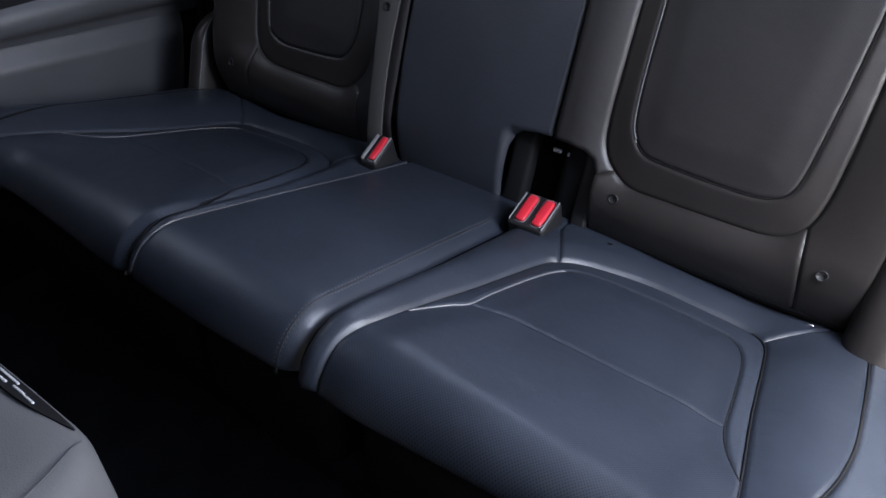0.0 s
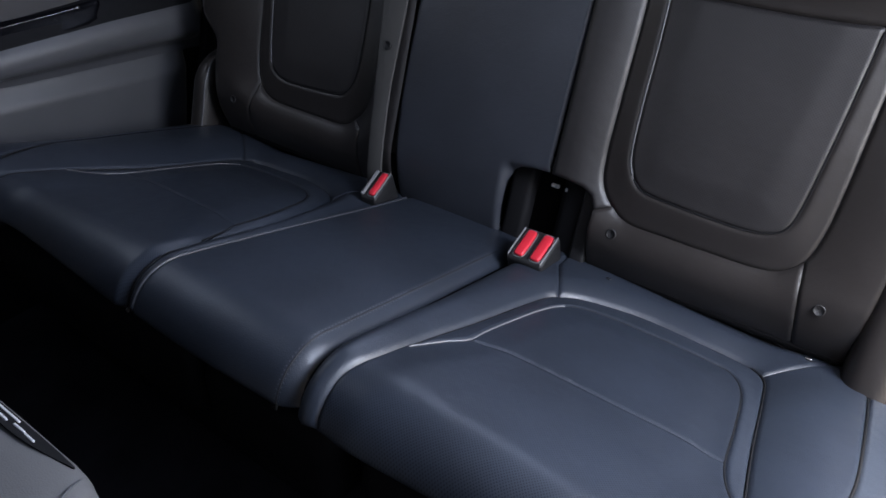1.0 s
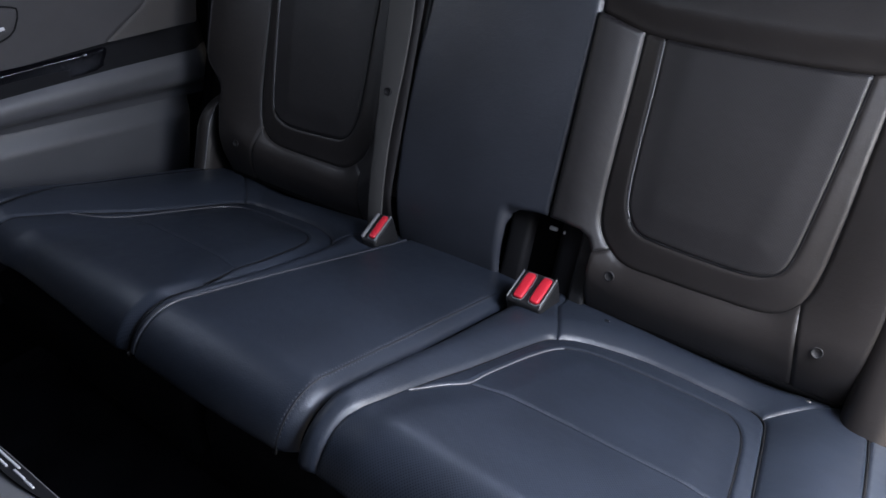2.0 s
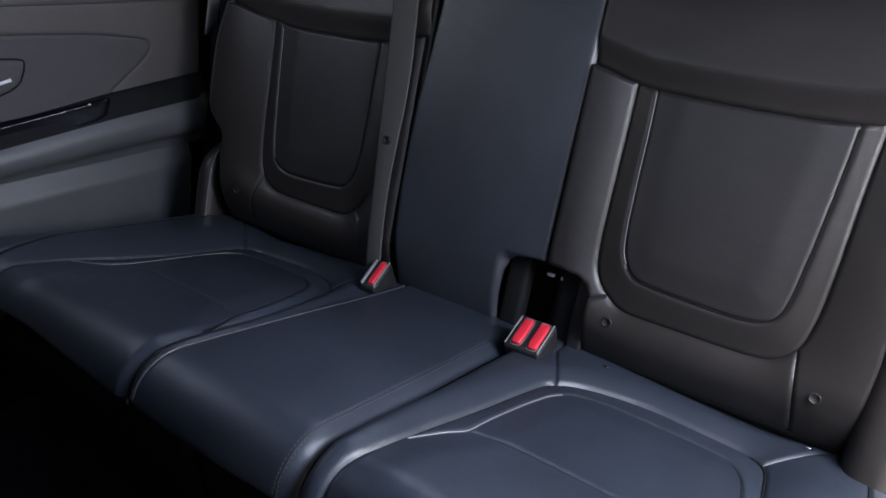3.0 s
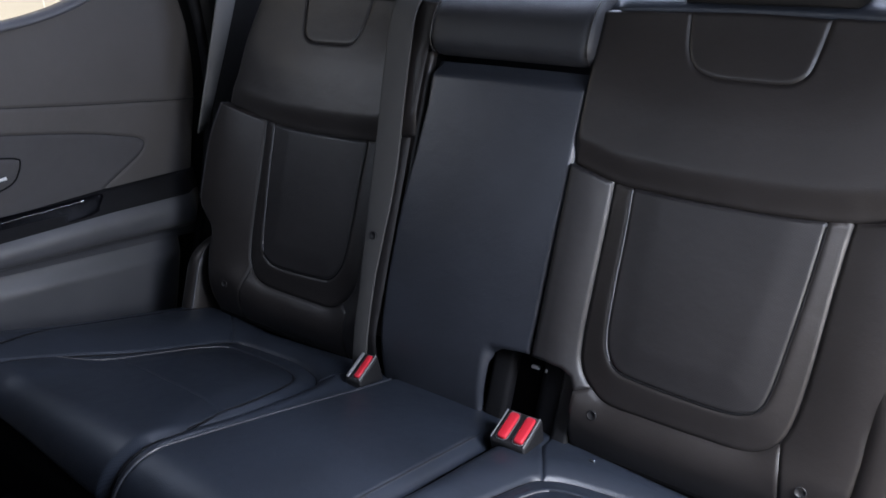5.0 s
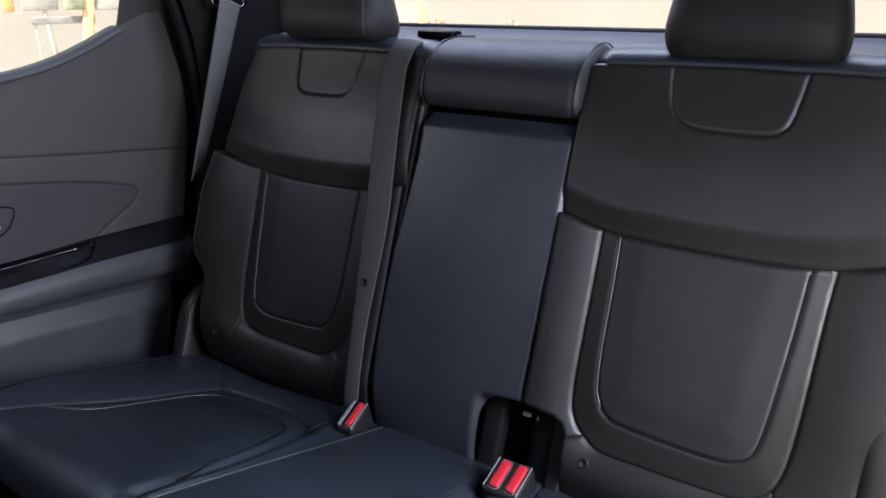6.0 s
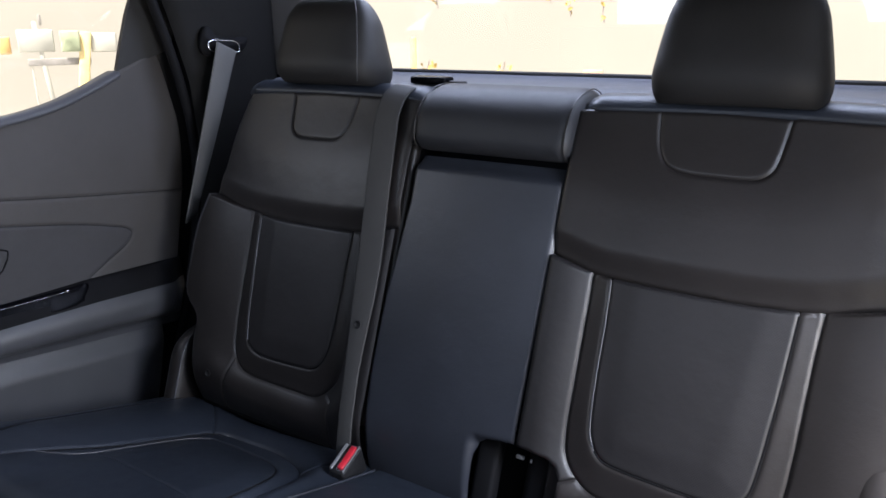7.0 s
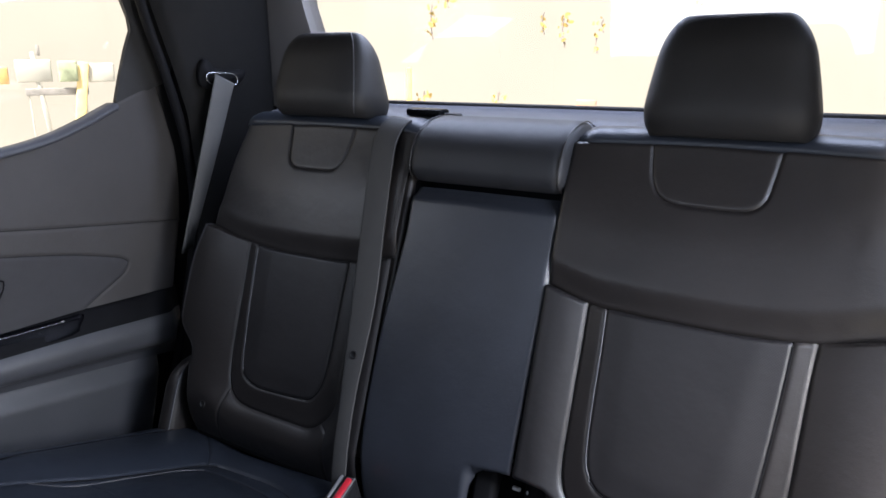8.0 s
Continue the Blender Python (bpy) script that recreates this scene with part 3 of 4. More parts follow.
def cushion_relief(u, q, roll=0.013):
    u, q = np.asarray(u, float), np.asarray(q, float)
    rim_d, _, _ = to_line(u, q, thin_out(C_RIM, 0.006), closed=False)
    pipe_d, _, _ = to_line(u, q, thin_out(C_PIPE, 0.006), closed=False)
    in_rim = inside(u, q, C_RIM)
    in_pipe = inside(u, q, C_PIPE)
    rear = step01((0.48 - q) / 0.20)
    front = inside(u, q, front_outline()[2])
    band = step01(rim_d / np.maximum(rim_d + pipe_d, 1e-6))
    h = cross_level(u)
    fill = -0.001 * rear + 0.005 * step01(np.minimum(rim_d, pipe_d) / 0.05)
    h = h + np.where(in_rim, np.where(in_pipe | front, fill, (-0.008 + 0.007 * band) * rear), -0.008 * rear + 0.014 * np.sin(np.clip(rim_d / (0.040 + 0.030 * step01((u - 0.44) / 0.12)), 0, 1) * math.pi / 2))
    edge = u - 0.139
    h = h - roll * (1 - np.clip(edge / 0.018, 0, 1)) ** 2
    return h - 0.020 * (1 - np.clip(q / 0.05, 0, 1)) ** 2


def cushion_lift(line, up, side=1):
    p = cushion_surface(line[:, 0], line[:, 1], cushion_relief(line[:, 0], line[:, 1]) + up)
    p[:, 0] = line[:, 0] if side > 0 else -far_cushion_shift(line[:, 0], line[:, 1])
    return p


def side_cushion(side, owner):
    surface = lambda u, q, h: cushion_surface(u if side > 0 else -far_cushion_shift(u, q), q, h)
    low, reach = (0.005, 0.03) if side > 0 else (0.010, 0.08)
    relief = lambda u, q: cushion_relief(u, q, 0.010 if side > 0 else 0.003) - low * (1 - step01((np.asarray(u) - 0.139) / reach))
    i_notch = np.argmin(np.hypot(C_RIM[:, 0] - 0.236, C_RIM[:, 1] - 0.156))
    i_back = np.argmin(np.hypot(C_RIM[:, 0] - 0.505, C_RIM[:, 1] - 0.110))
    inner = np.concatenate([C_RIM[:i_notch + 1], [(0.215, 0.120), (0.197, 0.085), (0.190, 0.020), (0.139, 0.020)], [(0.139, q) for q in np.linspace(0.03, 0.576, 120)]])
    part("inner_bolster", padded(inner, surface, relief), NAVY, owner)
    back = np.concatenate([C_RIM[i_notch:i_back + 1], [(0.535, 0.080), (0.575, 0.034), (0.590, -0.005)], [(x, -0.005) for x in np.linspace(0.58, 0.195, 60)],
                           [(0.190, 0.020), (0.197, 0.085), (0.215, 0.120)]])
    part("rear_strip", padded(back, surface, relief), NAVY, owner)
    outer = np.concatenate([C_RIM[i_back:], C_OUT[::-1], [(0.590, -0.005), (0.575, 0.034), (0.535, 0.080)]])
    part("outer_bolster", padded(outer, surface, relief), NAVY, owner)
    flank = np.concatenate([C_OUT, [(0.70, 0.576), (0.735, 0.50), (0.745, 0.30), (0.745, 0.040)]])
    part("side_panel", padded(flank, surface, relief, dip=0.005), NAVY, owner)
    rear = np.concatenate([C_PIPE[C_PIPE[:, 1] < 0.3655], C_CROSS[::-1]])
    part("insert_rear", padded(rear, surface, relief, dip=0.0014, soft=0.0040), PERF_SEAT, owner, "finely perforated leather rear half of the seat insert")
    j0, j1, front = front_outline()
    part("insert_front", padded(front, surface, relief, dip=0.0016, soft=0.0040), PERF_SEAT, owner, "finely perforated leather front half of the seat insert")
    band = np.concatenate([C_RIM[j0:j1 + 1], C_PIPE[::-1]])
    part("insert_border", padded(band, surface, relief, dip=0.0040, soft=0.006), NAVY, owner)
    # Pale run paints the piping's highlight; near-black cord paints the groove's shade.
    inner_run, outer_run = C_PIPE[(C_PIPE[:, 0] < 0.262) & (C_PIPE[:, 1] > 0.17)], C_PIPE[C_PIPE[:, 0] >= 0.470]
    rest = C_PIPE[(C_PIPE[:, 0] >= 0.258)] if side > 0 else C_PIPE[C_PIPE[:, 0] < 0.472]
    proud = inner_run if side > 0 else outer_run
    part("piping", tube(cushion_lift(proud, -0.0006, side), 0.0014), PIPING_PALE if side > 0 else PIPING, owner, "raised leather piping, painted pale where it catches light")
    part("groove_shade", tube(cushion_lift(rest, -0.0016, side), 0.0013), BODY_DARK, owner)
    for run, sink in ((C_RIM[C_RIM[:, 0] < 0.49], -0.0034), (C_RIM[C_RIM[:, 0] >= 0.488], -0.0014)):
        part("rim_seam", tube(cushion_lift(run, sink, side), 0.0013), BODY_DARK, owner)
    hem = np.array([(x, 0.574) for x in np.linspace(0.150, 0.585, 60)])
    part("front_hem", tube(cushion_lift(hem, -0.006, side), 0.0025), LEATHER, owner)
    part("outer_piping", tube(cushion_lift(C_OUT[C_OUT[:, 1] < 0.60], -0.0016, side), 0.0016), BODY_DARK, owner)


side_cushion(1, part("cushion", rounded((0.55, 0.44, 0.14), 0.03, (0.43, -0.235, 0.215)), BODY_DARK, near_seat, "leather cushion with piping"))
side_cushion(-1, part("cushion", rounded((0.55, 0.44, 0.14), 0.03, (-0.43, -0.235, 0.215)), BODY_DARK, far_seat, "leather cushion with piping"))
wide = part("cushion", rounded((0.25, 0.44, 0.14), 0.03, (-0.01, -0.235, 0.215)), BODY_DARK, middle_seat, "plain leather cushion with stitched edge")


def middle_relief(u, q):
    u, q = np.asarray(u, float), np.asarray(q, float)
    left, right = middle_left(q), 0.130
    h = 0.010 + 0.004 * np.cos(u * 11) - 0.014 * (1 - np.clip((right - u) / 0.026, 0, 1)) ** 2 - 0.003 * (1 - np.clip((u - left) / 0.010, 0, 1)) ** 2
    return h - 0.020 * (1 - np.clip(q / 0.05, 0, 1)) ** 2


qs = np.linspace(0.576, 0.0, 150)
mid_line = np.concatenate([[(middle_left(q), q) for q in qs], [(x, 0.0) for x in np.linspace(-0.12, 0.115, 50)], [(0.130, q) for q in qs[::-1]]])
part("middle_section", padded(mid_line, cushion_surface, middle_relief, dip=0.003), NAVY, wide)


def middle_lift(line, up):
    return cushion_surface(line[:, 0], line[:, 1], middle_relief(line[:, 0], line[:, 1]) + up)


seam = np.array([(middle_left(q) + 0.001, q) for q in np.linspace(0.06, 0.570, 120)])
part("joining_piping", tube(middle_lift(seam, 0.0012), 0.0026, 8), NAVY_BACK, wide, "raised piping between the two sections")
for off in (0.0012, 0.0062):
    row = np.array([(0.1150 - off, q) for q in np.linspace(0.14, 0.58, 140)])
    part("stitching", dashes(middle_lift(row, 0.0004), (0, 0.26, 0.97), 0.0032, 0.0022, 0.0008), THREAD, wide, "row of grey stitches")
row = np.array([(0.1112, q) for q in np.linspace(0.12, 0.58, 140)])
part("edge_seam", tube(middle_lift(row, -0.0009), 0.0014), PLASTIC, wide)

# front skirts of the bench, in shadow
whole("seat_base", rounded((1.36, 0.40, 0.30), 0.02, (0.0, -0.20, 0.152)), CARPET, "dark carpeted base under the rear bench", "seat base", kind="structure")


# ---- headrests ----
def headrest_half(k, deep=1.0):
    """Half width and half depth at the fraction k of a headrest's height."""
    top = math.sqrt(1 - 0.94 * max((k - 0.68) / 0.32, 0) ** 2)
    foot = math.sqrt(1 - 0.80 * max((0.30 - k) / 0.30, 0) ** 2)
    half_w = (0.121 - 0.030 * k ** 1.3) * (1 - 0.30 * (1 - top)) * (1 - 0.24 * (1 - foot))
    return half_w, deep * (0.066 - 0.036 * k) * (0.30 + 0.70 * top) * (0.35 + 0.65 * foot)


def outer_headrest(x, z, tall, deep, label, seam_side):
    h = thing("headrest", label, "headrest", pose(x, 0.218, z, -10), "rear headrests")
    rows, e = [], 2 / 3.2
    for k in np.sin(np.linspace(-1, 1, 40) * math.pi / 2) * 0.5 + 0.5:
        half_w, half_d = headrest_half(k, deep)
        rows.append([(half_w * math.copysign(abs(math.cos(a)) ** e, math.cos(a)), 0.002 - 0.018 * k + half_d * math.copysign(abs(math.sin(a)) ** e, math.sin(a)), tall * k)
                     for a in np.linspace(0, math.tau, 72, endpoint=False)])
    part("cushion", loft(rows), HEADREST_LEATHER, h)
    if seam_side:
        line = []
        a = radians(-38)
        for k in np.linspace(0.04, 0.985, 50):
            half_w, half_d = headrest_half(k, deep)
            line.append((seam_side * half_w * math.cos(a) ** e, 0.002 - 0.018 * k - half_d * math.sin(-a) ** e, tall * k))
        part("seam", tube(line, 0.0011), PIPING, h)
    for s in (-1, 1):
        part("post", tube([(s * 0.055, 0.004, -0.06), (s * 0.055, 0.004, 0.02)], 0.006, 10), CHROME, h)
    return h


outer_headrest(0.367, 0.950, 0.166, 1.0, "smooth black leather headrest against the rear window", 0)
outer_headrest(-0.368, 0.956, 0.153, 1.22, "black leather headrest with seamed edge by the pillar", 1)


# ---- buckles ----
def capsule(w, l, top, at):
    """A push button with round ends and a softly crowned top."""
    rows = []
    for grow, z in ((0, -0.004), (0, top * 0.55), (-0.0008, top * 0.85), (-0.0022, top), (-0.0045, top * 1.08)):
        r = w / 2 + grow
        ring = []
        for a in np.linspace(0, math.tau, 28, endpoint=False):
            c, s = math.cos(a), math.sin(a)
            ring.append((at[0] + r * math.copysign(abs(c) ** 0.7, c), at[1] + (l / 2 - w * 0.42) * max(-1.0, min(1.0, s * 3)) + (w * 0.42 + grow) * math.copysign(abs(s) ** 0.7, s), at[2] + z))
        rows.append(ring)
    return loft(rows)


def buckle(place, buttons, label):
    b = thing("belt_buckle", label, "seat belt buckle", place, "seat belt buckles")
    n = buttons
    width = 0.0255 * n + (0.006 if n > 1 else 0.005)
    part("housing", rounded((width, 0.064, 0.066), 0.006, (0, 0, -0.033)), PLASTIC, b)
    for k in range(n):
        x = (k - (n - 1) / 2) * 0.0262 + (0.0045 if n == 1 else 0.001)
        w = 0.0155 if n > 1 else 0.0118
        part("button", capsule(w, 0.050, 0.0045, (x, 0, 0)), RED, b, "red release button")
        ring = [(x + (w / 2 + 0.0018) * math.copysign(abs(math.cos(a)) ** 0.5, math.cos(a)), 0.0275 * math.copysign(abs(math.sin(a)) ** 0.4, math.sin(a)), 0.0006)
                for a in np.linspace(0, math.tau, 33)]
        part("bezel", tube(ring, 0.0005), BUCKLE_GREY, b)
    part("side_trim", rounded((0.0013, 0.058, 0.004), 0.0006, (width / 2 - 0.0030, 0, 0.0006)), BUCKLE_GREY, b, "pale grey edge")
    if n == 1:
        part("side_plate", rounded((0.0055, 0.056, 0.005), 0.002, (-width / 2 + 0.0040, 0, 0.0012)), BUCKLE_GREY, b, "light grey bevelled side plate")
    else:
        part("side_trim", rounded((0.0013, 0.056, 0.004), 0.0006, (-width / 2 + 0.0020, 0, 0.0006)), BUCKLE_GREY, b, "pale grey edge")
    part("stalk", rounded((width * 0.7, 0.03, 0.06), 0.008, (0, 0.012, -0.08)), PLASTIC, b)
    return b


BUCKLE_SILVER = material("silver_tab", (0.45, 0.45, 0.46), 0.35, patch=0.05)
BUCKLE_GREY = material("grey_buckle_trim", (0.17, 0.17, 0.18), 0.35, patch=0.06)
buckle(pose(-0.134, -0.060, 0.376, 16, 0, 9), 1, "single belt buckle with red button between cushions")
buckle(pose(0.166, -0.064, 0.378, 14, 0, 3), 2, "double belt buckle with two red buttons")

# ---- slot between centre and outer backrest ----
slot = thing("anchor_slot", "dark plastic recess with latch beside the centre backrest", "seat slot", LEAN)
part("back_plate", rounded((0.16, 0.15, 0.01), 0.003, (0.150, 0.000, -0.085)), BODY_DARK, slot)
part("left_rail", rounded((0.038, 0.122, 0.030), 0.008, (0.090, -0.008, -0.031)), BODY_DARK, slot)
part("right_rail", rounded((0.026, 0.130, 0.030), 0.006, (0.207, -0.015, -0.028)), PLASTIC, slot)
part("top_lip", rounded((0.130, 0.014, 0.03), 0.004, (0.152, 0.062, -0.038)), PLASTIC, slot)
for x, y in ((0.142, 0.0325), (0.166, 0.0320)):
    part("latch_tab", rounded((0.013, 0.006, 0.006), 0.0015, (x, y, -0.028)), BUCKLE_SILVER, slot, "small bright latch tab")
for x, y in ((0.270, -0.064), (0.545, -0.066)):
    whole("cover_clip", rounded((0.008, 0.003, 0.003), 0.001, tuple(LEAN @ Vector((x, y, 0.004)))), CHROME, "small bright clip at the cushion's rear edge", "clip", "cover clips")


# ---- belts ----
def ribbon(points, across, width, thick=0.0014):
    rows = []
    p = [Vector(q) for q in points]
    n = len(p)
    for i in range(n):
        d = (p[min(i + 1, n - 1)] - p[max(i - 1, 0)]).normalized()
        side = Vector(across[i] if isinstance(across, list) else across)
        side = (side - d * side.dot(d)).normalized()
        up = side.cross(d).normalized() * thick
        half = side * (width[i] if isinstance(width, list) else width) / 2
        rows.append([p[i] - half - up, p[i] - half * 0.9 - up * 1.4, p[i] + half * 0.9 - up * 1.4, p[i] + half - up, p[i] + half + up, p[i] + half * 0.9 + up * 1.4,
                     p[i] - half * 0.9 + up * 1.4, p[i] - half + up])
    return loft(rows)


belt = thing("middle_seat_belt", "dark grey webbing belt hanging down the backrest", "seat belt", LEAN, "seat belts")
line = spline([(-0.194, 0.600, -0.012), (-0.196, 0.590, 0.000), (-0.198, 0.576, 0.010), (-0.200, 0.545, 0.018), (-0.196, 0.500, 0.021), (-0.188, 0.41, 0.023), (-0.180, 0.31, 0.022),
               (-0.177, 0.23, 0.021), (-0.176, 0.17, 0.021), (-0.175, 0.10, 0.020), (-0.170, 0.00, 0.018), (-0.163, -0.070, 0.012)], 0.012)
part("webbing", ribbon(line, (1, 0.0, -0.10), [0.047 - 0.019 * step01((0.30 - q[1]) / 0.24) for q in line]), WEBBING, belt)
part("stop_button", thing_ring(-0.178, 0.1734, 0.0230), PLASTIC, belt, "small dark stop button on the webbing")

pillar_belt = thing("pillar_seat_belt", "webbing belt hanging from a pillar loop, painted lighter as if lit", "seat belt", None, "seat belts")
line = spline([(-0.704, 0.255, 1.024), (-0.702, 0.244, 1.000), (-0.700, 0.201, 0.893), (-0.700, 0.153, 0.773), (-0.701, 0.126, 0.705), (-0.712, 0.122, 0.668)], 0.02)
turn = [Vector((0.10, 1.0, -0.10)).lerp(Vector((-0.45, 0.90, 0.0)), min(k / (len(line) - 1) * 1.15, 1)) for k in range(len(line))]
part("webbing", ribbon(line, turn, 0.050), WEBBING_LIT, pillar_belt)
hoop = [(-0.714, 0.257 + 0.042 * math.copysign(abs(math.cos(a)) ** 0.5, math.cos(a)), 1.024 + 0.013 * math.copysign(abs(math.sin(a)) ** 0.7, math.sin(a)) + 0.12 * 0.034 * -math.cos(a))
        for a in np.linspace(0, math.tau, 40)]
part("loop", tube(hoop, 0.0014, 8), CHROME, pillar_belt, "bright metal belt loop")
mouth = spline([(0.205, 1.024), (0.209, 1.050), (0.220, 1.066), (0.232, 1.062), (0.242, 1.049), (0.266, 1.043), (0.304, 1.042), (0.330, 1.042), (0.328, 1.028), (0.310, 1.012),
                (0.282, 1.004), (0.240, 1.004), (0.214, 1.008)], 0.004, closed=True)
part("guide_mouth", slab([tuple(q) for q in mouth], lambda u, v, w: (-0.722 + w, u, v), 0.012), BODY_DARK, pillar_belt, "dark moulded mouth behind the loop")

guide = thing("belt_guide", "black plastic belt guide on the ledge", "belt guide", pose(-0.190, 0.290, 0.966, 0, 0, -6))
part("body", rounded((0.085, 0.030, 0.014), 0.005), GLOSS, guide)
part("tongue", rounded((0.040, 0.016, 0.007), 0.003, (0.055, 0.004, -0.003)), PLASTIC, guide)

# ---- cabin shell ----
whole("floor", slab([(-0.85, -2.2), (0.85, -2.2), (0.85, 0.56), (-0.85, 0.56)], lambda u, v, w: (u, v, w), 0.05), CARPET, "black carpeted cabin floor", "floor", kind="structure", smooth=False)
whole("ceiling", slab([(-0.88, -1.80), (0.629, -1.80), (0.629, 0.48), (-0.88, 0.48)], lambda u, v, w: (u, v, 1.36 - w), 0.04), HEADLINER, "dark fabric headliner", "ceiling", kind="structure", smooth=False)

# rear wall with its window opening
whole("wall_rear", slab([(-0.80, 0.0), (0.80, 0.0), (0.80, 0.962), (-0.80, 0.962)], lambda u, v, w: (u, 0.47 - w, v), 0.04), BODY_DARK, "dark rear cabin wall below the window", "wall", kind="structure", smooth=False)
shelf_rows = []
for x in np.linspace(-0.60, 0.72, 30):
    shelf_rows.append([(x, 0.255, 0.930), (x, 0.290, 0.958), (x, 0.340, 0.962), (x, 0.405, 0.964), (x, 0.425, 0.968), (x, 0.430, 0.972)])
SHELF = material("grey_shelf_trim", (0.085, 0.087, 0.100), 0.5, grain=0.4, grain_size=900, patch=0.06)
whole("trim_ledge", loft(shelf_rows, ring=False), SHELF, "narrow grey trim ledge under the rear window", "trim", kind="structure")
rear_window = thing("window_1", "clear rear window of the cabin in a dark frame", "window", None, kind="structure")
part("lower_frame", rounded((1.40, 0.018, 0.014), 0.004, (0, 0.436, 0.969)), PLASTIC, rear_window)
part("upper_frame", rounded((1.50, 0.03, 0.06), 0.006, (0, 0.470, 1.32)), PLASTIC, rear_window)
part("pane", slab([(-0.70, 0.960), (0.70, 0.960), (0.66, 1.33), (-0.66, 1.33)], lambda u, v, w: (u, 0.452 - w, v), 0.004), GLASS, rear_window, smooth=False)
for s, x0, x1 in ((-1, -0.800, -0.640), (1, 0.640, 0.800)):
    edge = [(-0.800, 0.955), (-0.655, 0.955), (-0.600, 1.100), (-0.628, 1.180), (-0.660, 1.34), (-0.800, 1.34)]
    pts = [(u * (1 if s < 0 else -1), v) for u, v in edge]
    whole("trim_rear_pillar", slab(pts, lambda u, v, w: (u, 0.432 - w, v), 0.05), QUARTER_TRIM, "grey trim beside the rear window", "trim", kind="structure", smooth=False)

# ---- far door: u runs rearwards, v up, relief into the cabin ----
DOOR_X = -0.800
door = thing("rear_door", "closed grey rear door with armrest and gloss switch panel", "car door")


def door_surface(u, v, h):
    return np.stack([DOOR_X + h, u, v], -1)


def door_bulge(u, v):
    u, v = np.asarray(u, float), np.asarray(v, float)
    return 0.010 * step01((0.98 - v) / 0.25) - 0.012 * step01((u - 0.10) / 0.10)


SILL = spline([(-0.85, 0.870), (-0.45, 0.885), (-0.250, 0.902), (-0.191, 0.909), (-0.139, 0.917), (-0.083, 0.930), (-0.023, 0.951), (0.045, 0.979), (0.150, 1.018)])
REAR = spline([(0.150, 1.018), (0.175, 0.930), (0.187, 0.850), (0.178, 0.740), (0.155, 0.640), (0.128, 0.540), (0.090, 0.420), (0.052, 0.290), (0.020, 0.150)])
SEAM = spline([(-0.85, 0.850), (-0.45, 0.797), (-0.222, 0.766), (-0.062, 0.744), (0.060, 0.729), (0.177, 0.715)])
INSERT = spline([(-0.85, 0.790), (-0.45, 0.752), (-0.252, 0.722), (-0.100, 0.694), (-0.010, 0.670), (0.018, 0.660), (0.029, 0.647), (0.014, 0.627), (-0.030, 0.603), (-0.078, 0.577)])
rear_up = REAR[REAR[:, 1] > 0.717]
rear_mid = REAR[(REAR[:, 1] <= 0.713) & (REAR[:, 1] > 0.555)]
rear_low = REAR[REAR[:, 1] <= 0.44]
part("upper_panel", padded(np.concatenate([SILL, rear_up, SEAM[::-1]]), door_surface, door_bulge, cell=0.0036, dip=0.0025), GREY_TRIM, door)
ARM_TOP = np.array([(u, 0.570 - 0.035 * (u + 0.09) if u > -0.09 else 0.572 + 0.02 * (u + 0.09)) for u in np.linspace(0.130, -0.85, 120)])
mid_panel = np.concatenate([SEAM, rear_mid, ARM_TOP[ARM_TOP[:, 0] > -0.077], INSERT[::-1]])
part("middle_panel", padded(mid_panel, door_surface, door_bulge, cell=0.0036, dip=0.0025), GREY_TRIM, door)
insert_line = np.concatenate([INSERT, ARM_TOP[ARM_TOP[:, 0] < -0.08]])
part("fabric_insert", padded(insert_line, door_surface, lambda u, v: door_bulge(u, v) + 0.0005, cell=0.0036, dip=0.003), DOOR_CLOTH, door, "darker pointed fabric insert")
for seam_line in (SEAM, INSERT):
    part("seam", tube(door_surface(seam_line[:, 0], seam_line[:, 1], door_bulge(seam_line[:, 0], seam_line[:, 1]) - 0.0026), 0.0013), PLASTIC, door)
sill_rows = [[tuple(door_surface(u, v - 0.012, 0.010)), tuple(door_surface(u, v - 0.006, 0.013)), tuple(door_surface(u, v, 0.008)), tuple(door_surface(u, v + 0.002, -0.004)),
              tuple(door_surface(u, v + 0.001, -0.030)), tuple(door_surface(u, v - 0.010, -0.030))] for u, v in SILL[SILL[:, 0] < 0.058][::3]]
part("window_sill", loft(sill_rows), SHELF, door, "pale grey sill strip along the window")

# armrest, its edge rolling over to a creased lower face
ARM = [(0.000, 0.004), (0.015, 0.003), (0.030, -0.012), (0.040, -0.030), (0.049, -0.046), (0.053, -0.064), (0.048, -0.088), (0.028, -0.102), (0.010, -0.110), (0.001, -0.128)]
arm_prof = spline(ARM, 0.006)
rows = []
for u in np.linspace(-0.85, 0.140, 100):
    drop = -0.12 * (u + 0.126)
    fade = 1 - 0.75 * step01((u - 0.085) / 0.055)
    row = []
    for h, dv in arm_prof:
        k = -dv / 0.128
        row.append(tuple(door_surface(u, 0.572 + dv + drop * max(k, 0) - 0.035 * max(u + 0.09, 0) * (1 - k), h * fade + 0.002)))
    rows.append(row)
n_top = int(np.argmin(np.abs(arm_prof[:, 1] + 0.036))) + 1
part("armrest", loft([r[n_top - 1:] for r in rows], ring=False), DOOR_LEATHER, door, "padded dark armrest with stitched edge")
part("armrest_top", loft([r[:n_top] for r in rows], ring=False), BODY_DARK, door, "soft black armrest top")
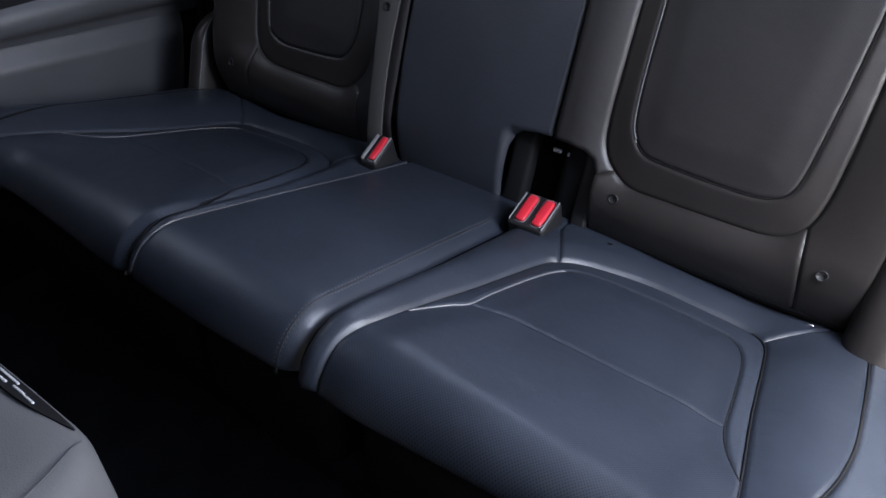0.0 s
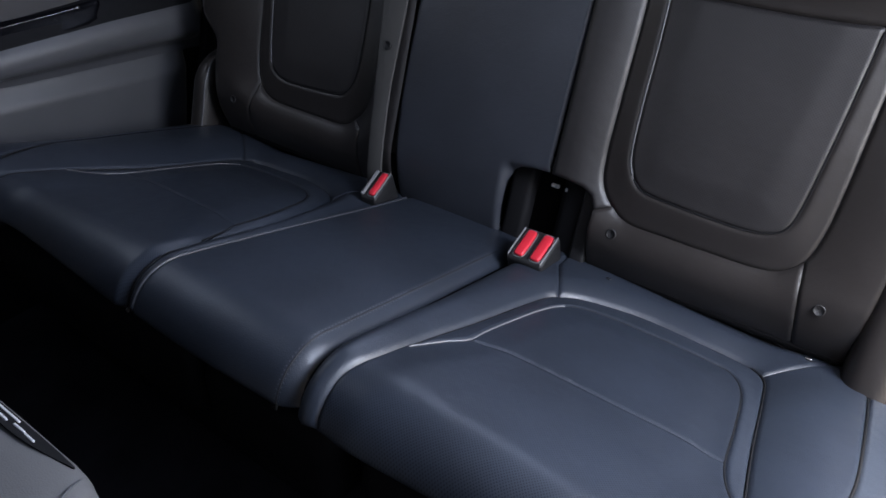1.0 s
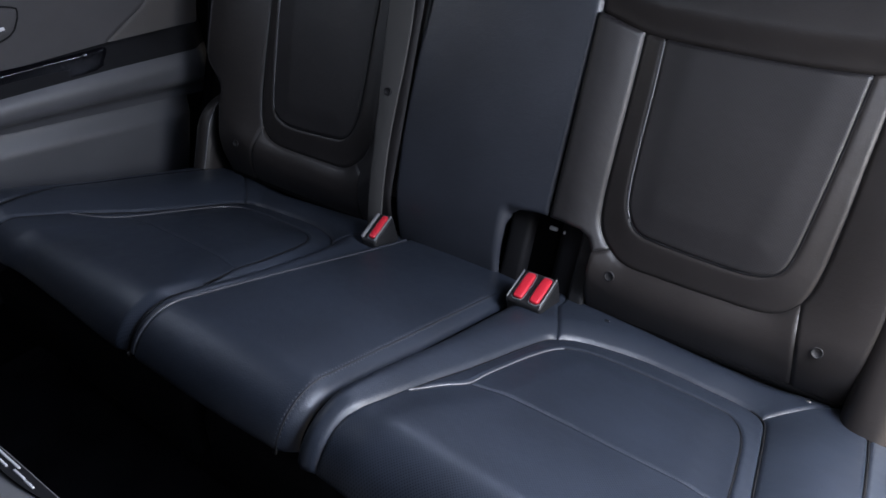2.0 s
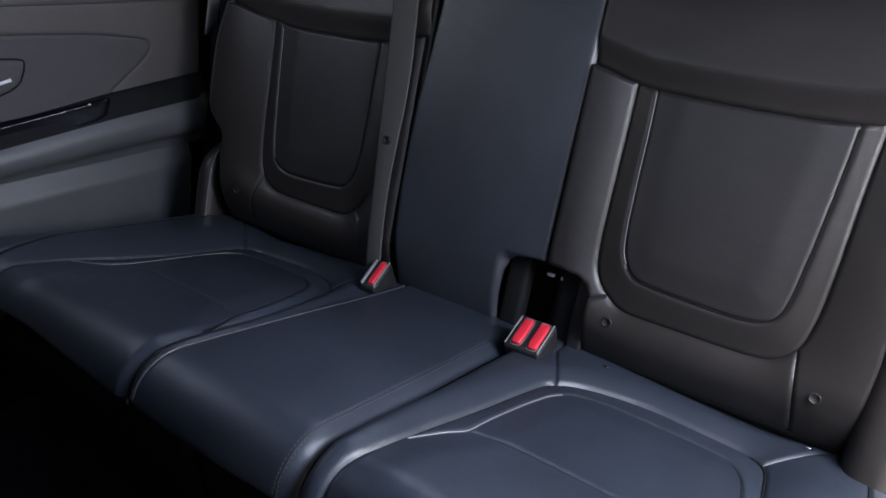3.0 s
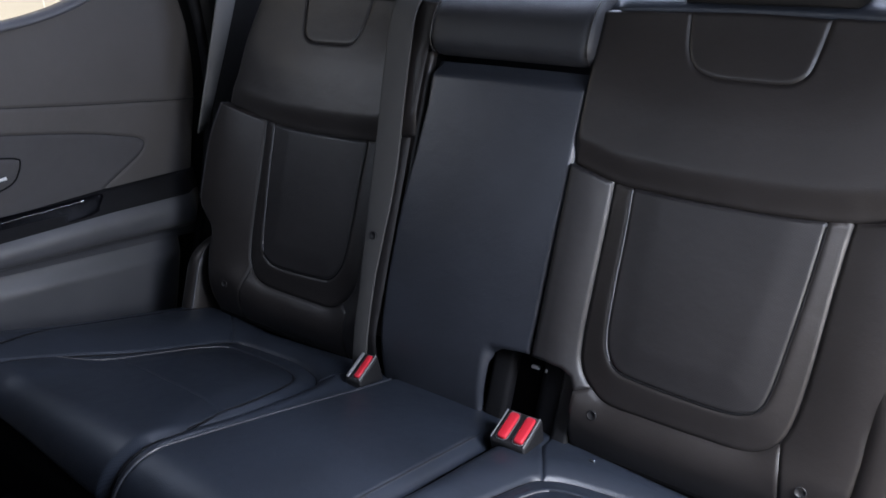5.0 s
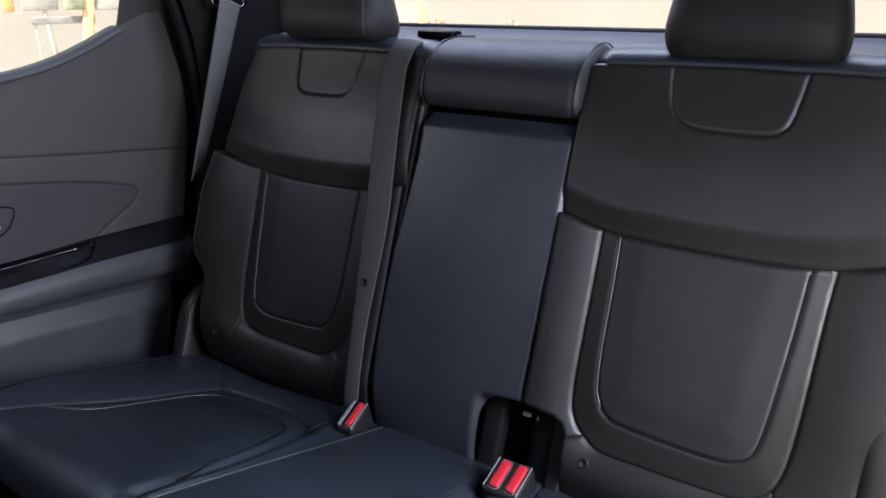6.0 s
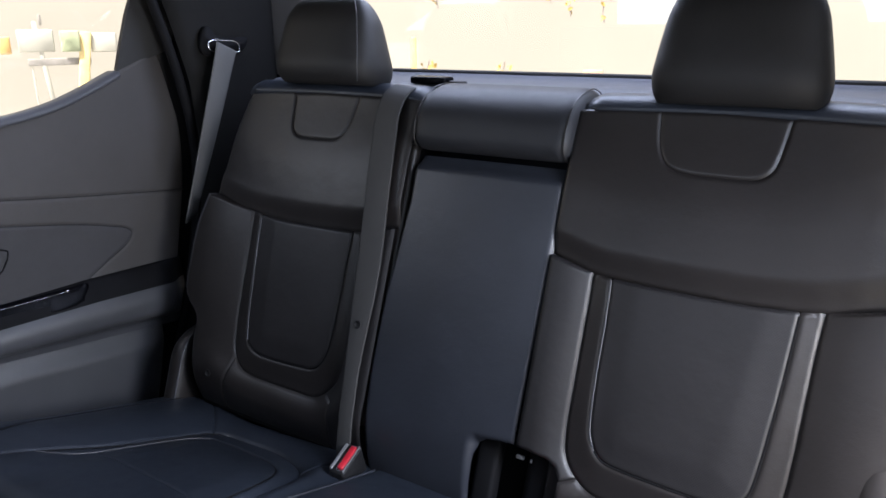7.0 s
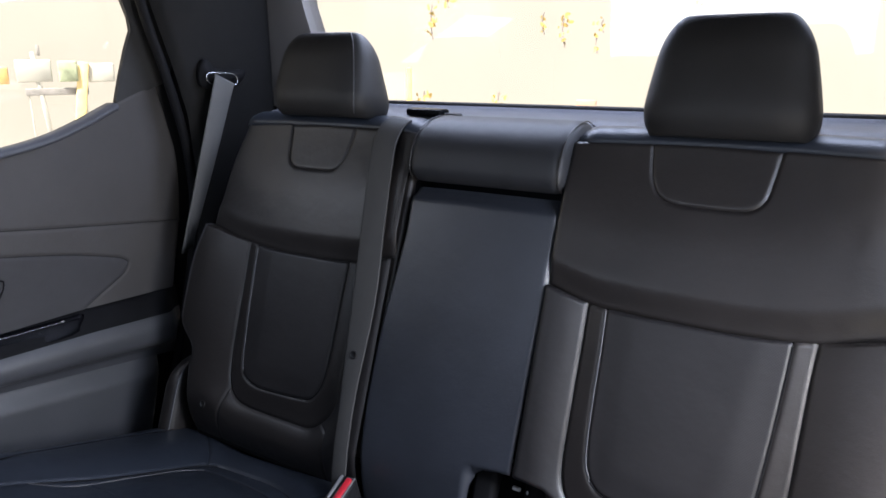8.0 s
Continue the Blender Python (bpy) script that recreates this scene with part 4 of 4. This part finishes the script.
stitch = [tuple(door_surface(u, 0.572 - 0.040 - 0.12 * (u + 0.126) * 0.31, 0.0475)) for u in np.linspace(-0.60, 0.085, 120)]
part("stitching", dashes(stitch, (0.8, 0, 0.6), 0.005, 0.003, 0.0012), THREAD, door)


def low_bulge(u, v):
    crease = 0.444 - 0.12 * (u + 0.126)
    d = crease - v
    return 0.014 * step01(d / 0.045) - 0.010 * step01((d - 0.10) / 0.15) - 0.012 * step01((u - 0.02) / 0.08)


crease_line = np.array([(u, 0.446 - 0.12 * (u + 0.126)) for u in np.linspace(-0.85, 0.088, 90)])
lower = np.concatenate([crease_line, REAR[REAR[:, 1] <= 0.415], [(-0.85, 0.15)]])
part("lower_panel", padded(lower, door_surface, low_bulge, cell=0.0042, dip=0.004), DOOR_LEATHER, door)

# gloss switch panel let into the armrest's slope
switch = spline([(-0.60, 0.596), (-0.259, 0.578), (-0.140, 0.573), (-0.100, 0.573), (-0.090, 0.566), (-0.106, 0.545), (-0.130, 0.534), (-0.267, 0.530), (-0.60, 0.535)], 0.01, closed=False)


def slope_surface(u, v, h):
    k = np.clip((0.576 - v) / 0.04, -0.6, 1.2)
    return np.stack([DOOR_X + 0.018 + 0.022 * k + h * 0.7, u, v + h * 0.6], -1)


part("switch_panel", padded(switch, slope_surface, lambda u, v: 0.006 + 0 * u, cell=0.0042, dip=0.004, soft=0.008), GLOSS, door, "gloss black switch panel")
trim_line = [tuple(slope_surface(np.array(u), np.array(0.5655 - 0.02 * (u + 0.139)), np.array(0.008))) for u in np.linspace(-0.60, -0.137, 40)]
part("switch_trim", tube(trim_line, 0.0006), CHROME, door, "thin bright strip")
# Small chrome block shaped for the glint at the panel's tip.
part("switch_glint", rounded((0.005, 0.007, 0.005), 0.002, tuple(slope_surface(np.array(-0.139), np.array(0.5655), np.array(0.009)))), CHROME, door)

# inner door handle in its dark bezel
bezel = spline([(-0.400, 0.700), (-0.300, 0.690), (-0.236, 0.678), (-0.227, 0.668), (-0.236, 0.648), (-0.252, 0.632), (-0.300, 0.622), (-0.400, 0.618)], 0.008)
handle = part("handle_bezel", padded(bezel, door_surface, lambda u, v: door_bulge(u, v) + 0.005, cell=0.006, dip=0.004), DOOR_CLOTH, door)
# Near-black cord paints the shadow line round the bezel; no gap is cut.
part("bezel_edge", tube([tuple(q) for q in door_surface(bezel[:, 0], bezel[:, 1], door_bulge(bezel[:, 0], bezel[:, 1]) + 0.0025)], 0.0016), BODY_DARK, handle, "dark cord drawn as the shadow gap round the bezel")
part("handle_lever", rounded((0.010, 0.130, 0.012), 0.004, (DOOR_X + 0.020, -0.345, 0.662)), PLASTIC, handle)
HANDLE_SILVER = material("bright_handle_edge", (0.75, 0.75, 0.76), 0.3, patch=0.05)
part("handle_trim", tube([(DOOR_X + 0.022, -0.40, 0.648), (DOOR_X + 0.022, -0.30, 0.646), (DOOR_X + 0.023, -0.262, 0.649)], 0.0030), HANDLE_SILVER, handle, "bright handle edge")

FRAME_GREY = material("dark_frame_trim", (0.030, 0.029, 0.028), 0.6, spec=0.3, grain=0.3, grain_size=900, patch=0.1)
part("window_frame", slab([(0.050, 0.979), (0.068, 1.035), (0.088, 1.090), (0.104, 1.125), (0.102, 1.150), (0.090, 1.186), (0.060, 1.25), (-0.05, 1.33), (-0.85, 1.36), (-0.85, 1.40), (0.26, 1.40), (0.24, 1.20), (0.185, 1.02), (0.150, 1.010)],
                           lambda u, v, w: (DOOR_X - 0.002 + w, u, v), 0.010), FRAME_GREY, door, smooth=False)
part("pane", slab([(-0.85, 0.86), (-0.10, 0.90), (0.06, 0.96), (0.12, 1.10), (0.12, 1.20), (-0.02, 1.34), (-0.85, 1.36)], lambda u, v, w: (DOOR_X - 0.035 - w, u, v), 0.004), GLASS, door, smooth=False)
part("shell", slab([(-0.85, -0.12), (0.05, -0.12), (0.20, 0.50), (0.20, 0.84), (0.14, 0.97), (0.04, 0.955), (-0.08, 0.905), (-0.20, 0.885), (-0.85, 0.845)], lambda u, v, w: (DOOR_X - 0.03 + w, u, v), 0.05), BODY_DARK, door, smooth=False)

# rear side pillar between the far door and the seat
pillar_line = [(0.045, 0.05), (0.075, 0.28), (0.150, 0.53), (0.190, 0.72), (0.194, 0.83), (0.186, 0.95), (0.162, 1.05), (0.142, 1.12), (0.122, 1.19), (0.10, 1.36), (0.44, 1.36), (0.44, 0.05)]
pl = np.array(pillar_line)
pl = np.concatenate([np.linspace(a, b, max(2, int(np.linalg.norm(b - a) / 0.01)), endpoint=False) for a, b in zip(pl, np.roll(pl, -1, 0))])
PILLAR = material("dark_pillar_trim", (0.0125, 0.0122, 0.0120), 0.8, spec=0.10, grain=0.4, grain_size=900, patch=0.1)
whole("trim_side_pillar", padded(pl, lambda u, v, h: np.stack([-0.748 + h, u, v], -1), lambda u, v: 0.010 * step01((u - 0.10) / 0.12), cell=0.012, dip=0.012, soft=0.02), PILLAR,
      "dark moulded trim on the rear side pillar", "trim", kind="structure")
whole("door_seal", tube(spline([(-0.770, 0.030, 0.20), (-0.768, 0.075, 0.32), (-0.765, 0.150, 0.55), (-0.765, 0.186, 0.72), (-0.765, 0.188, 0.85), (-0.765, 0.172, 0.95), (-0.765, 0.146, 1.05),
                                (-0.765, 0.118, 1.14), (-0.765, 0.08, 1.30)], 0.02), 0.010, 8), BODY_DARK, "black rubber door seal along the pillar", "trim", kind="structure")

# fixed side pads outboard of the backrests
def side_pad(s, x, half, y, z1, where, label):
    """A narrow upright pad with a rounded top, leaning with the backrest."""
    pad_thing = thing("side_bolster", label, "car seat bolster", None, "side bolsters")
    rows = []
    for k in np.linspace(0, 1, 28):
        z = 0.30 + (z1 - 0.30) * k
        tip = math.sqrt(max(1 - max((k - 0.70) / 0.30, 0) ** 2, 0.02))
        mid_y = y + (z - 0.30) * 0.36
        rows.append([(s * (x + half * (0.35 + 0.65 * tip) * math.copysign(abs(math.cos(a)) ** 0.7, math.cos(a))), mid_y + 0.055 * tip * math.copysign(abs(math.sin(a)) ** 0.7, math.sin(a)), z)
                     for a in np.linspace(0, math.tau, 32, endpoint=False)])
    part("cushion", loft(rows), LEATHER, pad_thing)
    edge = [(s * (x + half * where * (0.35 + 0.65 * math.sqrt(1 - max((k - 0.70) / 0.30, 0) ** 2))), y + (z1 - 0.30) * k * 0.36 - 0.048 * math.sqrt(1 - max((k - 0.70) / 0.30, 0) ** 2), 0.30 + (z1 - 0.30) * k)
            for k in np.linspace(0, 0.96, 28)]
    part("edge_piping", tube(edge, 0.0015), PIPING_PALE, pad_thing)


side_pad(1, 0.618, 0.036, -0.008, 0.600, 0.78, "black leather side pad beside the open door")
side_pad(-1, 0.638, 0.022, 0.000, 0.460, -0.80, "narrow black leather side pad by the closed door")

# ---- front console ----
console = thing("centre_console", "grey leather console armrest with dark rear strip", "console")


def console_ring(grow, z, back):
    pts = []
    for a in np.linspace(0, math.tau, 64, endpoint=False):
        c, s = math.cos(a), math.sin(a)
        pts.append(((0.153 + grow) * math.copysign(abs(c) ** 0.32, c) - 0.006, -0.925 + back + (0.233 + grow) * math.copysign(abs(s) ** 0.32, s), z))
    return pts


part("body", loft([console_ring(0.000, 0.02, 0), console_ring(0.000, 0.40, 0), console_ring(0.000, 0.466, 0), console_ring(-0.004, 0.480, 0), console_ring(-0.014, 0.488, 0), console_ring(-0.040, 0.494, 0),
                   console_ring(-0.100, 0.498, 0)]), CONSOLE_SKIN, console, "grey leather lid and sides")
crescent = [(x, -0.6975 - 0.005 * (x / 0.12) ** 4) for x in np.linspace(-0.125, 0.085, 40)] + [(x, -0.7135 + 0.013 * min((x / 0.085) ** 2, 1.05)) for x in np.linspace(0.085, -0.125, 40)]
part("rear_strip", slab(crescent, lambda u, v, w: (u, v, 0.4765 - w + 0.0115 * min(max((-0.6965 - v) / 0.017, 0), 1)), 0.006), BODY_DARK, console, "dark strip at the lid's rear edge", smooth=False)
part("lid_seam", tube(spline([(0.098, -0.7015, 0.4790), (0.106, -0.713, 0.4885), (0.121, -0.750, 0.4935), (0.132, -0.82, 0.4950), (0.136, -0.95, 0.4950)], 0.006), 0.0009), THREAD, console, "stitched seam")
for x, y, w, z in ((-0.020, -0.7010, 0.044, 0.4860), (0.012, -0.7055, 0.018, 0.4890), (0.030, -0.7062, 0.015, 0.4895), (-0.03, -0.7075, 0.05, 0.4905)):
    part("bright_tab", rounded((w, 0.0024, 0.0024), 0.0008, (x, y, z)), BUCKLE_SILVER, console, "small silver tab")

# ---- outside ----
whole("ground", slab([(-60, -60), (60, -60), (60, 60), (-60, 60)], lambda u, v, w: (u, v, -0.45 + w), 0.2), PALE_GROUND, "pale sunlit concrete yard", "ground", kind="structure", smooth=False)
# Unseen closing walls; the front one replaces the front seats, blocking low light.
for name, x0, x1, y0, y1, z0, z1 in (("wall_front_blocker", -0.80, 0.80, -1.27, -1.21, 0.0, 1.05), ("wall_side", 0.80, 0.85, -2.1, -0.95, -0.2, 0.90), ("wall_sill", 0.76, 0.85, -0.95, -0.02, -0.2, 0.24),
                                     ("wall_quarter", 0.76, 0.85, -0.02, 0.48, -0.2, 0.95), ("wall_quarter_upper", 0.72, 0.80, 0.16, 0.48, 0.95, 1.36), ("wall_far", -0.88, -0.82, -2.1, -0.80, -0.2, 1.38), ("wall_far_quarter", -0.86, -0.81, 0.165, 0.50, -0.2, 1.36)):
    whole(name, rounded((x1 - x0, y1 - y0, z1 - z0), 0.008, ((x0 + x1) / 2, (y0 + y1) / 2, (z0 + z1) / 2), 2), BODY_DARK, "plain dark unseen wall closing the vehicle", "wall", kind="structure")

# The backdrop wall is no lamp; its cream glow replaces sunlight.
BRIGHT = glow("glowing_distance", (1.05, 0.935, 0.765), 0.252)
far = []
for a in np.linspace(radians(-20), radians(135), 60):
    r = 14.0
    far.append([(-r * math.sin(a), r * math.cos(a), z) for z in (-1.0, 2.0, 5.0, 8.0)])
whole("backdrop", loft(far, ring=False), BRIGHT, "pale backdrop wall that glows in place of sunlight", "backdrop", kind="structure")

# sunlit yard clutter far beyond the windows
FENCE_GREY = material("weathered_fence", (0.30, 0.29, 0.28), 0.8, patch=0.2)
FENCE_PALE = material("pale_grey_sheet", (0.46, 0.46, 0.42), 0.8, patch=0.15, patch_size=3)
HEDGE = material("dusty_hedge", (0.36, 0.41, 0.28), 0.9, patch=0.35, patch_size=6)
YELLOW = material("yellow_post_paint", (0.78, 0.62, 0.30), 0.6, patch=0.15)
ORANGE = material("orange_plastic", (0.62, 0.40, 0.16), 0.6, patch=0.1)
LEAF = material("sunlit_yellow_leaf", (0.40, 0.29, 0.09), 0.7, patch=0.4, patch_size=14)
TWIG = material("dry_twig", (0.24, 0.21, 0.20), 0.8, patch=0.2)
BRICK_RED = material("faded_red_box", (0.36, 0.23, 0.17), 0.8, patch=0.15)


def outside(name, a, b, depth, mat, label, category, lean=0.0, kind=""):
    """An upright block from a to b, its broad face turned to the vehicle."""
    a, b = Vector(a), Vector(b)
    run = Vector((b.x - a.x, b.y - a.y, 0))
    m = Matrix.Translation(((a.x + b.x) / 2, (a.y + b.y) / 2, (a.z + b.z) / 2)) @ Matrix.Rotation(math.atan2(run.y, run.x), 4, "Z") @ Matrix.Rotation(lean, 4, "Y")
    bm = rounded((run.length, depth, abs(b.z - a.z)), min(0.02, run.length / 5), (0, 0, 0), 2)
    bmesh.ops.transform(bm, matrix=m, verts=bm.verts)
    return whole(name, bm, mat, label, category, kind=kind)


outside("sheet_fence", (-11.34, 5.25, 0.74), (-11.12, 5.70, 1.08), 0.08, FENCE_PALE, "pale grey sheet panel of a yard fence", "fence")
outside("hedge", (-11.08, 5.78, 0.74), (-10.95, 6.02, 1.06), 0.20, HEDGE, "dusty green clipped hedge behind the fence", "hedge")
outside("sheet_fence", (-10.88, 6.16, 0.72), (-10.68, 6.49, 1.02), 0.08, FENCE_PALE, "pale grey sheet panel of a yard fence", "fence")
rail = thing("fence_rail", "low grey fence rail on short feet", "fence")
part("rail", rounded((0.05, 0.90, 0.11), 0.01, (0, 0, 0.56)), FENCE_GREY, rail)
for y in (-0.40, 0.40):
    part("foot", rounded((0.02, 0.02, 1.0), 0.005, (0, y, 0.0)), FENCE_PALE, rail)
rail.matrix_world = pose(-11.10, 5.74, 0.03, 0, 0, -26)
outside("yellow_post", (-10.99, 5.94, -0.40), (-10.91, 6.08, 1.05), 0.12, YELLOW, "yellow painted steel post in the yard", "post", radians(9))
outside("pale_post", (-11.22, 5.52, -0.40), (-11.19, 5.58, 1.20), 0.07, FENCE_PALE, "thin pale metal post in the yard", "post", radians(-5))
outside("lamp_head", (-11.20, 5.54, 1.14), (-11.18, 5.58, 1.30), 0.06, FENCE_GREY, "small grey fixture on the pale post", "post fixture")
outside("traffic_drum", (-11.45, 5.02, 0.72), (-11.38, 5.16, 0.98), 0.16, ORANGE, "orange plastic drum on the fence", "drum")
outside("orange_post", (-7.42, 10.06, -0.40), (-7.34, 10.12, 0.88), 0.08, ORANGE, "slim orange marker post by the wall", "post")
outside("red_box", (-4.79, 11.55, -0.42), (-4.46, 11.68, 0.30), 0.30, BRICK_RED, "faded red box standing on the ground", "box")


def hanging_leaves(name, at, spread, count, seed, mat, label):
    """A sparse spray of small creeper leaves on a thin stem."""
    rng = random.Random(seed)
    plant = thing(name, label, "plant", pose(*at))
    bm = bmesh.new()
    for k in range(count):
        c = Vector((rng.gauss(0, spread[0]), rng.gauss(0, 0.05), rng.gauss(0, spread[1])))
        r = rng.uniform(0.03, 0.075)
        turn = Matrix.Rotation(rng.uniform(0, 6.28), 3, "Y") @ Matrix.Rotation(rng.uniform(-0.9, 0.9), 3, "X")
        ring = [bm.verts.new(c + turn @ Vector((0.5 * r * math.sin(a), 0.12 * r * math.cos(2 * a), r * math.cos(a)))) for a in np.linspace(0, math.tau, 9, endpoint=False)]
        bm.faces.new(ring)
    part("leaves", bm, mat, plant)
    part("stem", tube(spline([(0.02, 0, spread[1] * 1.8), (-0.02, 0.01, 0.0), (0.03, 0, -spread[1] * 2.0)], 0.03), 0.012), TWIG, plant)


for at, spread, count, seed in (((-7.05, 10.34, 1.68), (0.05, 0.16), 16, 1), ((-6.80, 10.49, 1.98), (0.06, 0.05), 6, 2), ((-5.35, 11.29, 1.62), (0.03, 0.10), 5, 3), ((-5.03, 11.44, 1.50), (0.06, 0.15), 12, 4),
                                ((-4.42, 11.70, 1.56), (0.05, 0.06), 6, 5), ((-4.50, 11.66, 1.25), (0.03, 0.08), 4, 6), ((-2.89, 12.16, 1.88), (0.06, 0.05), 5, 7)):
    hanging_leaves("creeper_spray", at, spread, count, seed, LEAF, "sparse dry creeper leaves on the sunlit wall")
for at, seed in (((-7.17, 10.24, 0.30), 8), ((-6.03, 10.95, 0.28), 9)):
    hanging_leaves("weed_tuft", at, (0.07, 0.10), 14, seed, LEAF, "small yellow-green weed tuft at the wall")
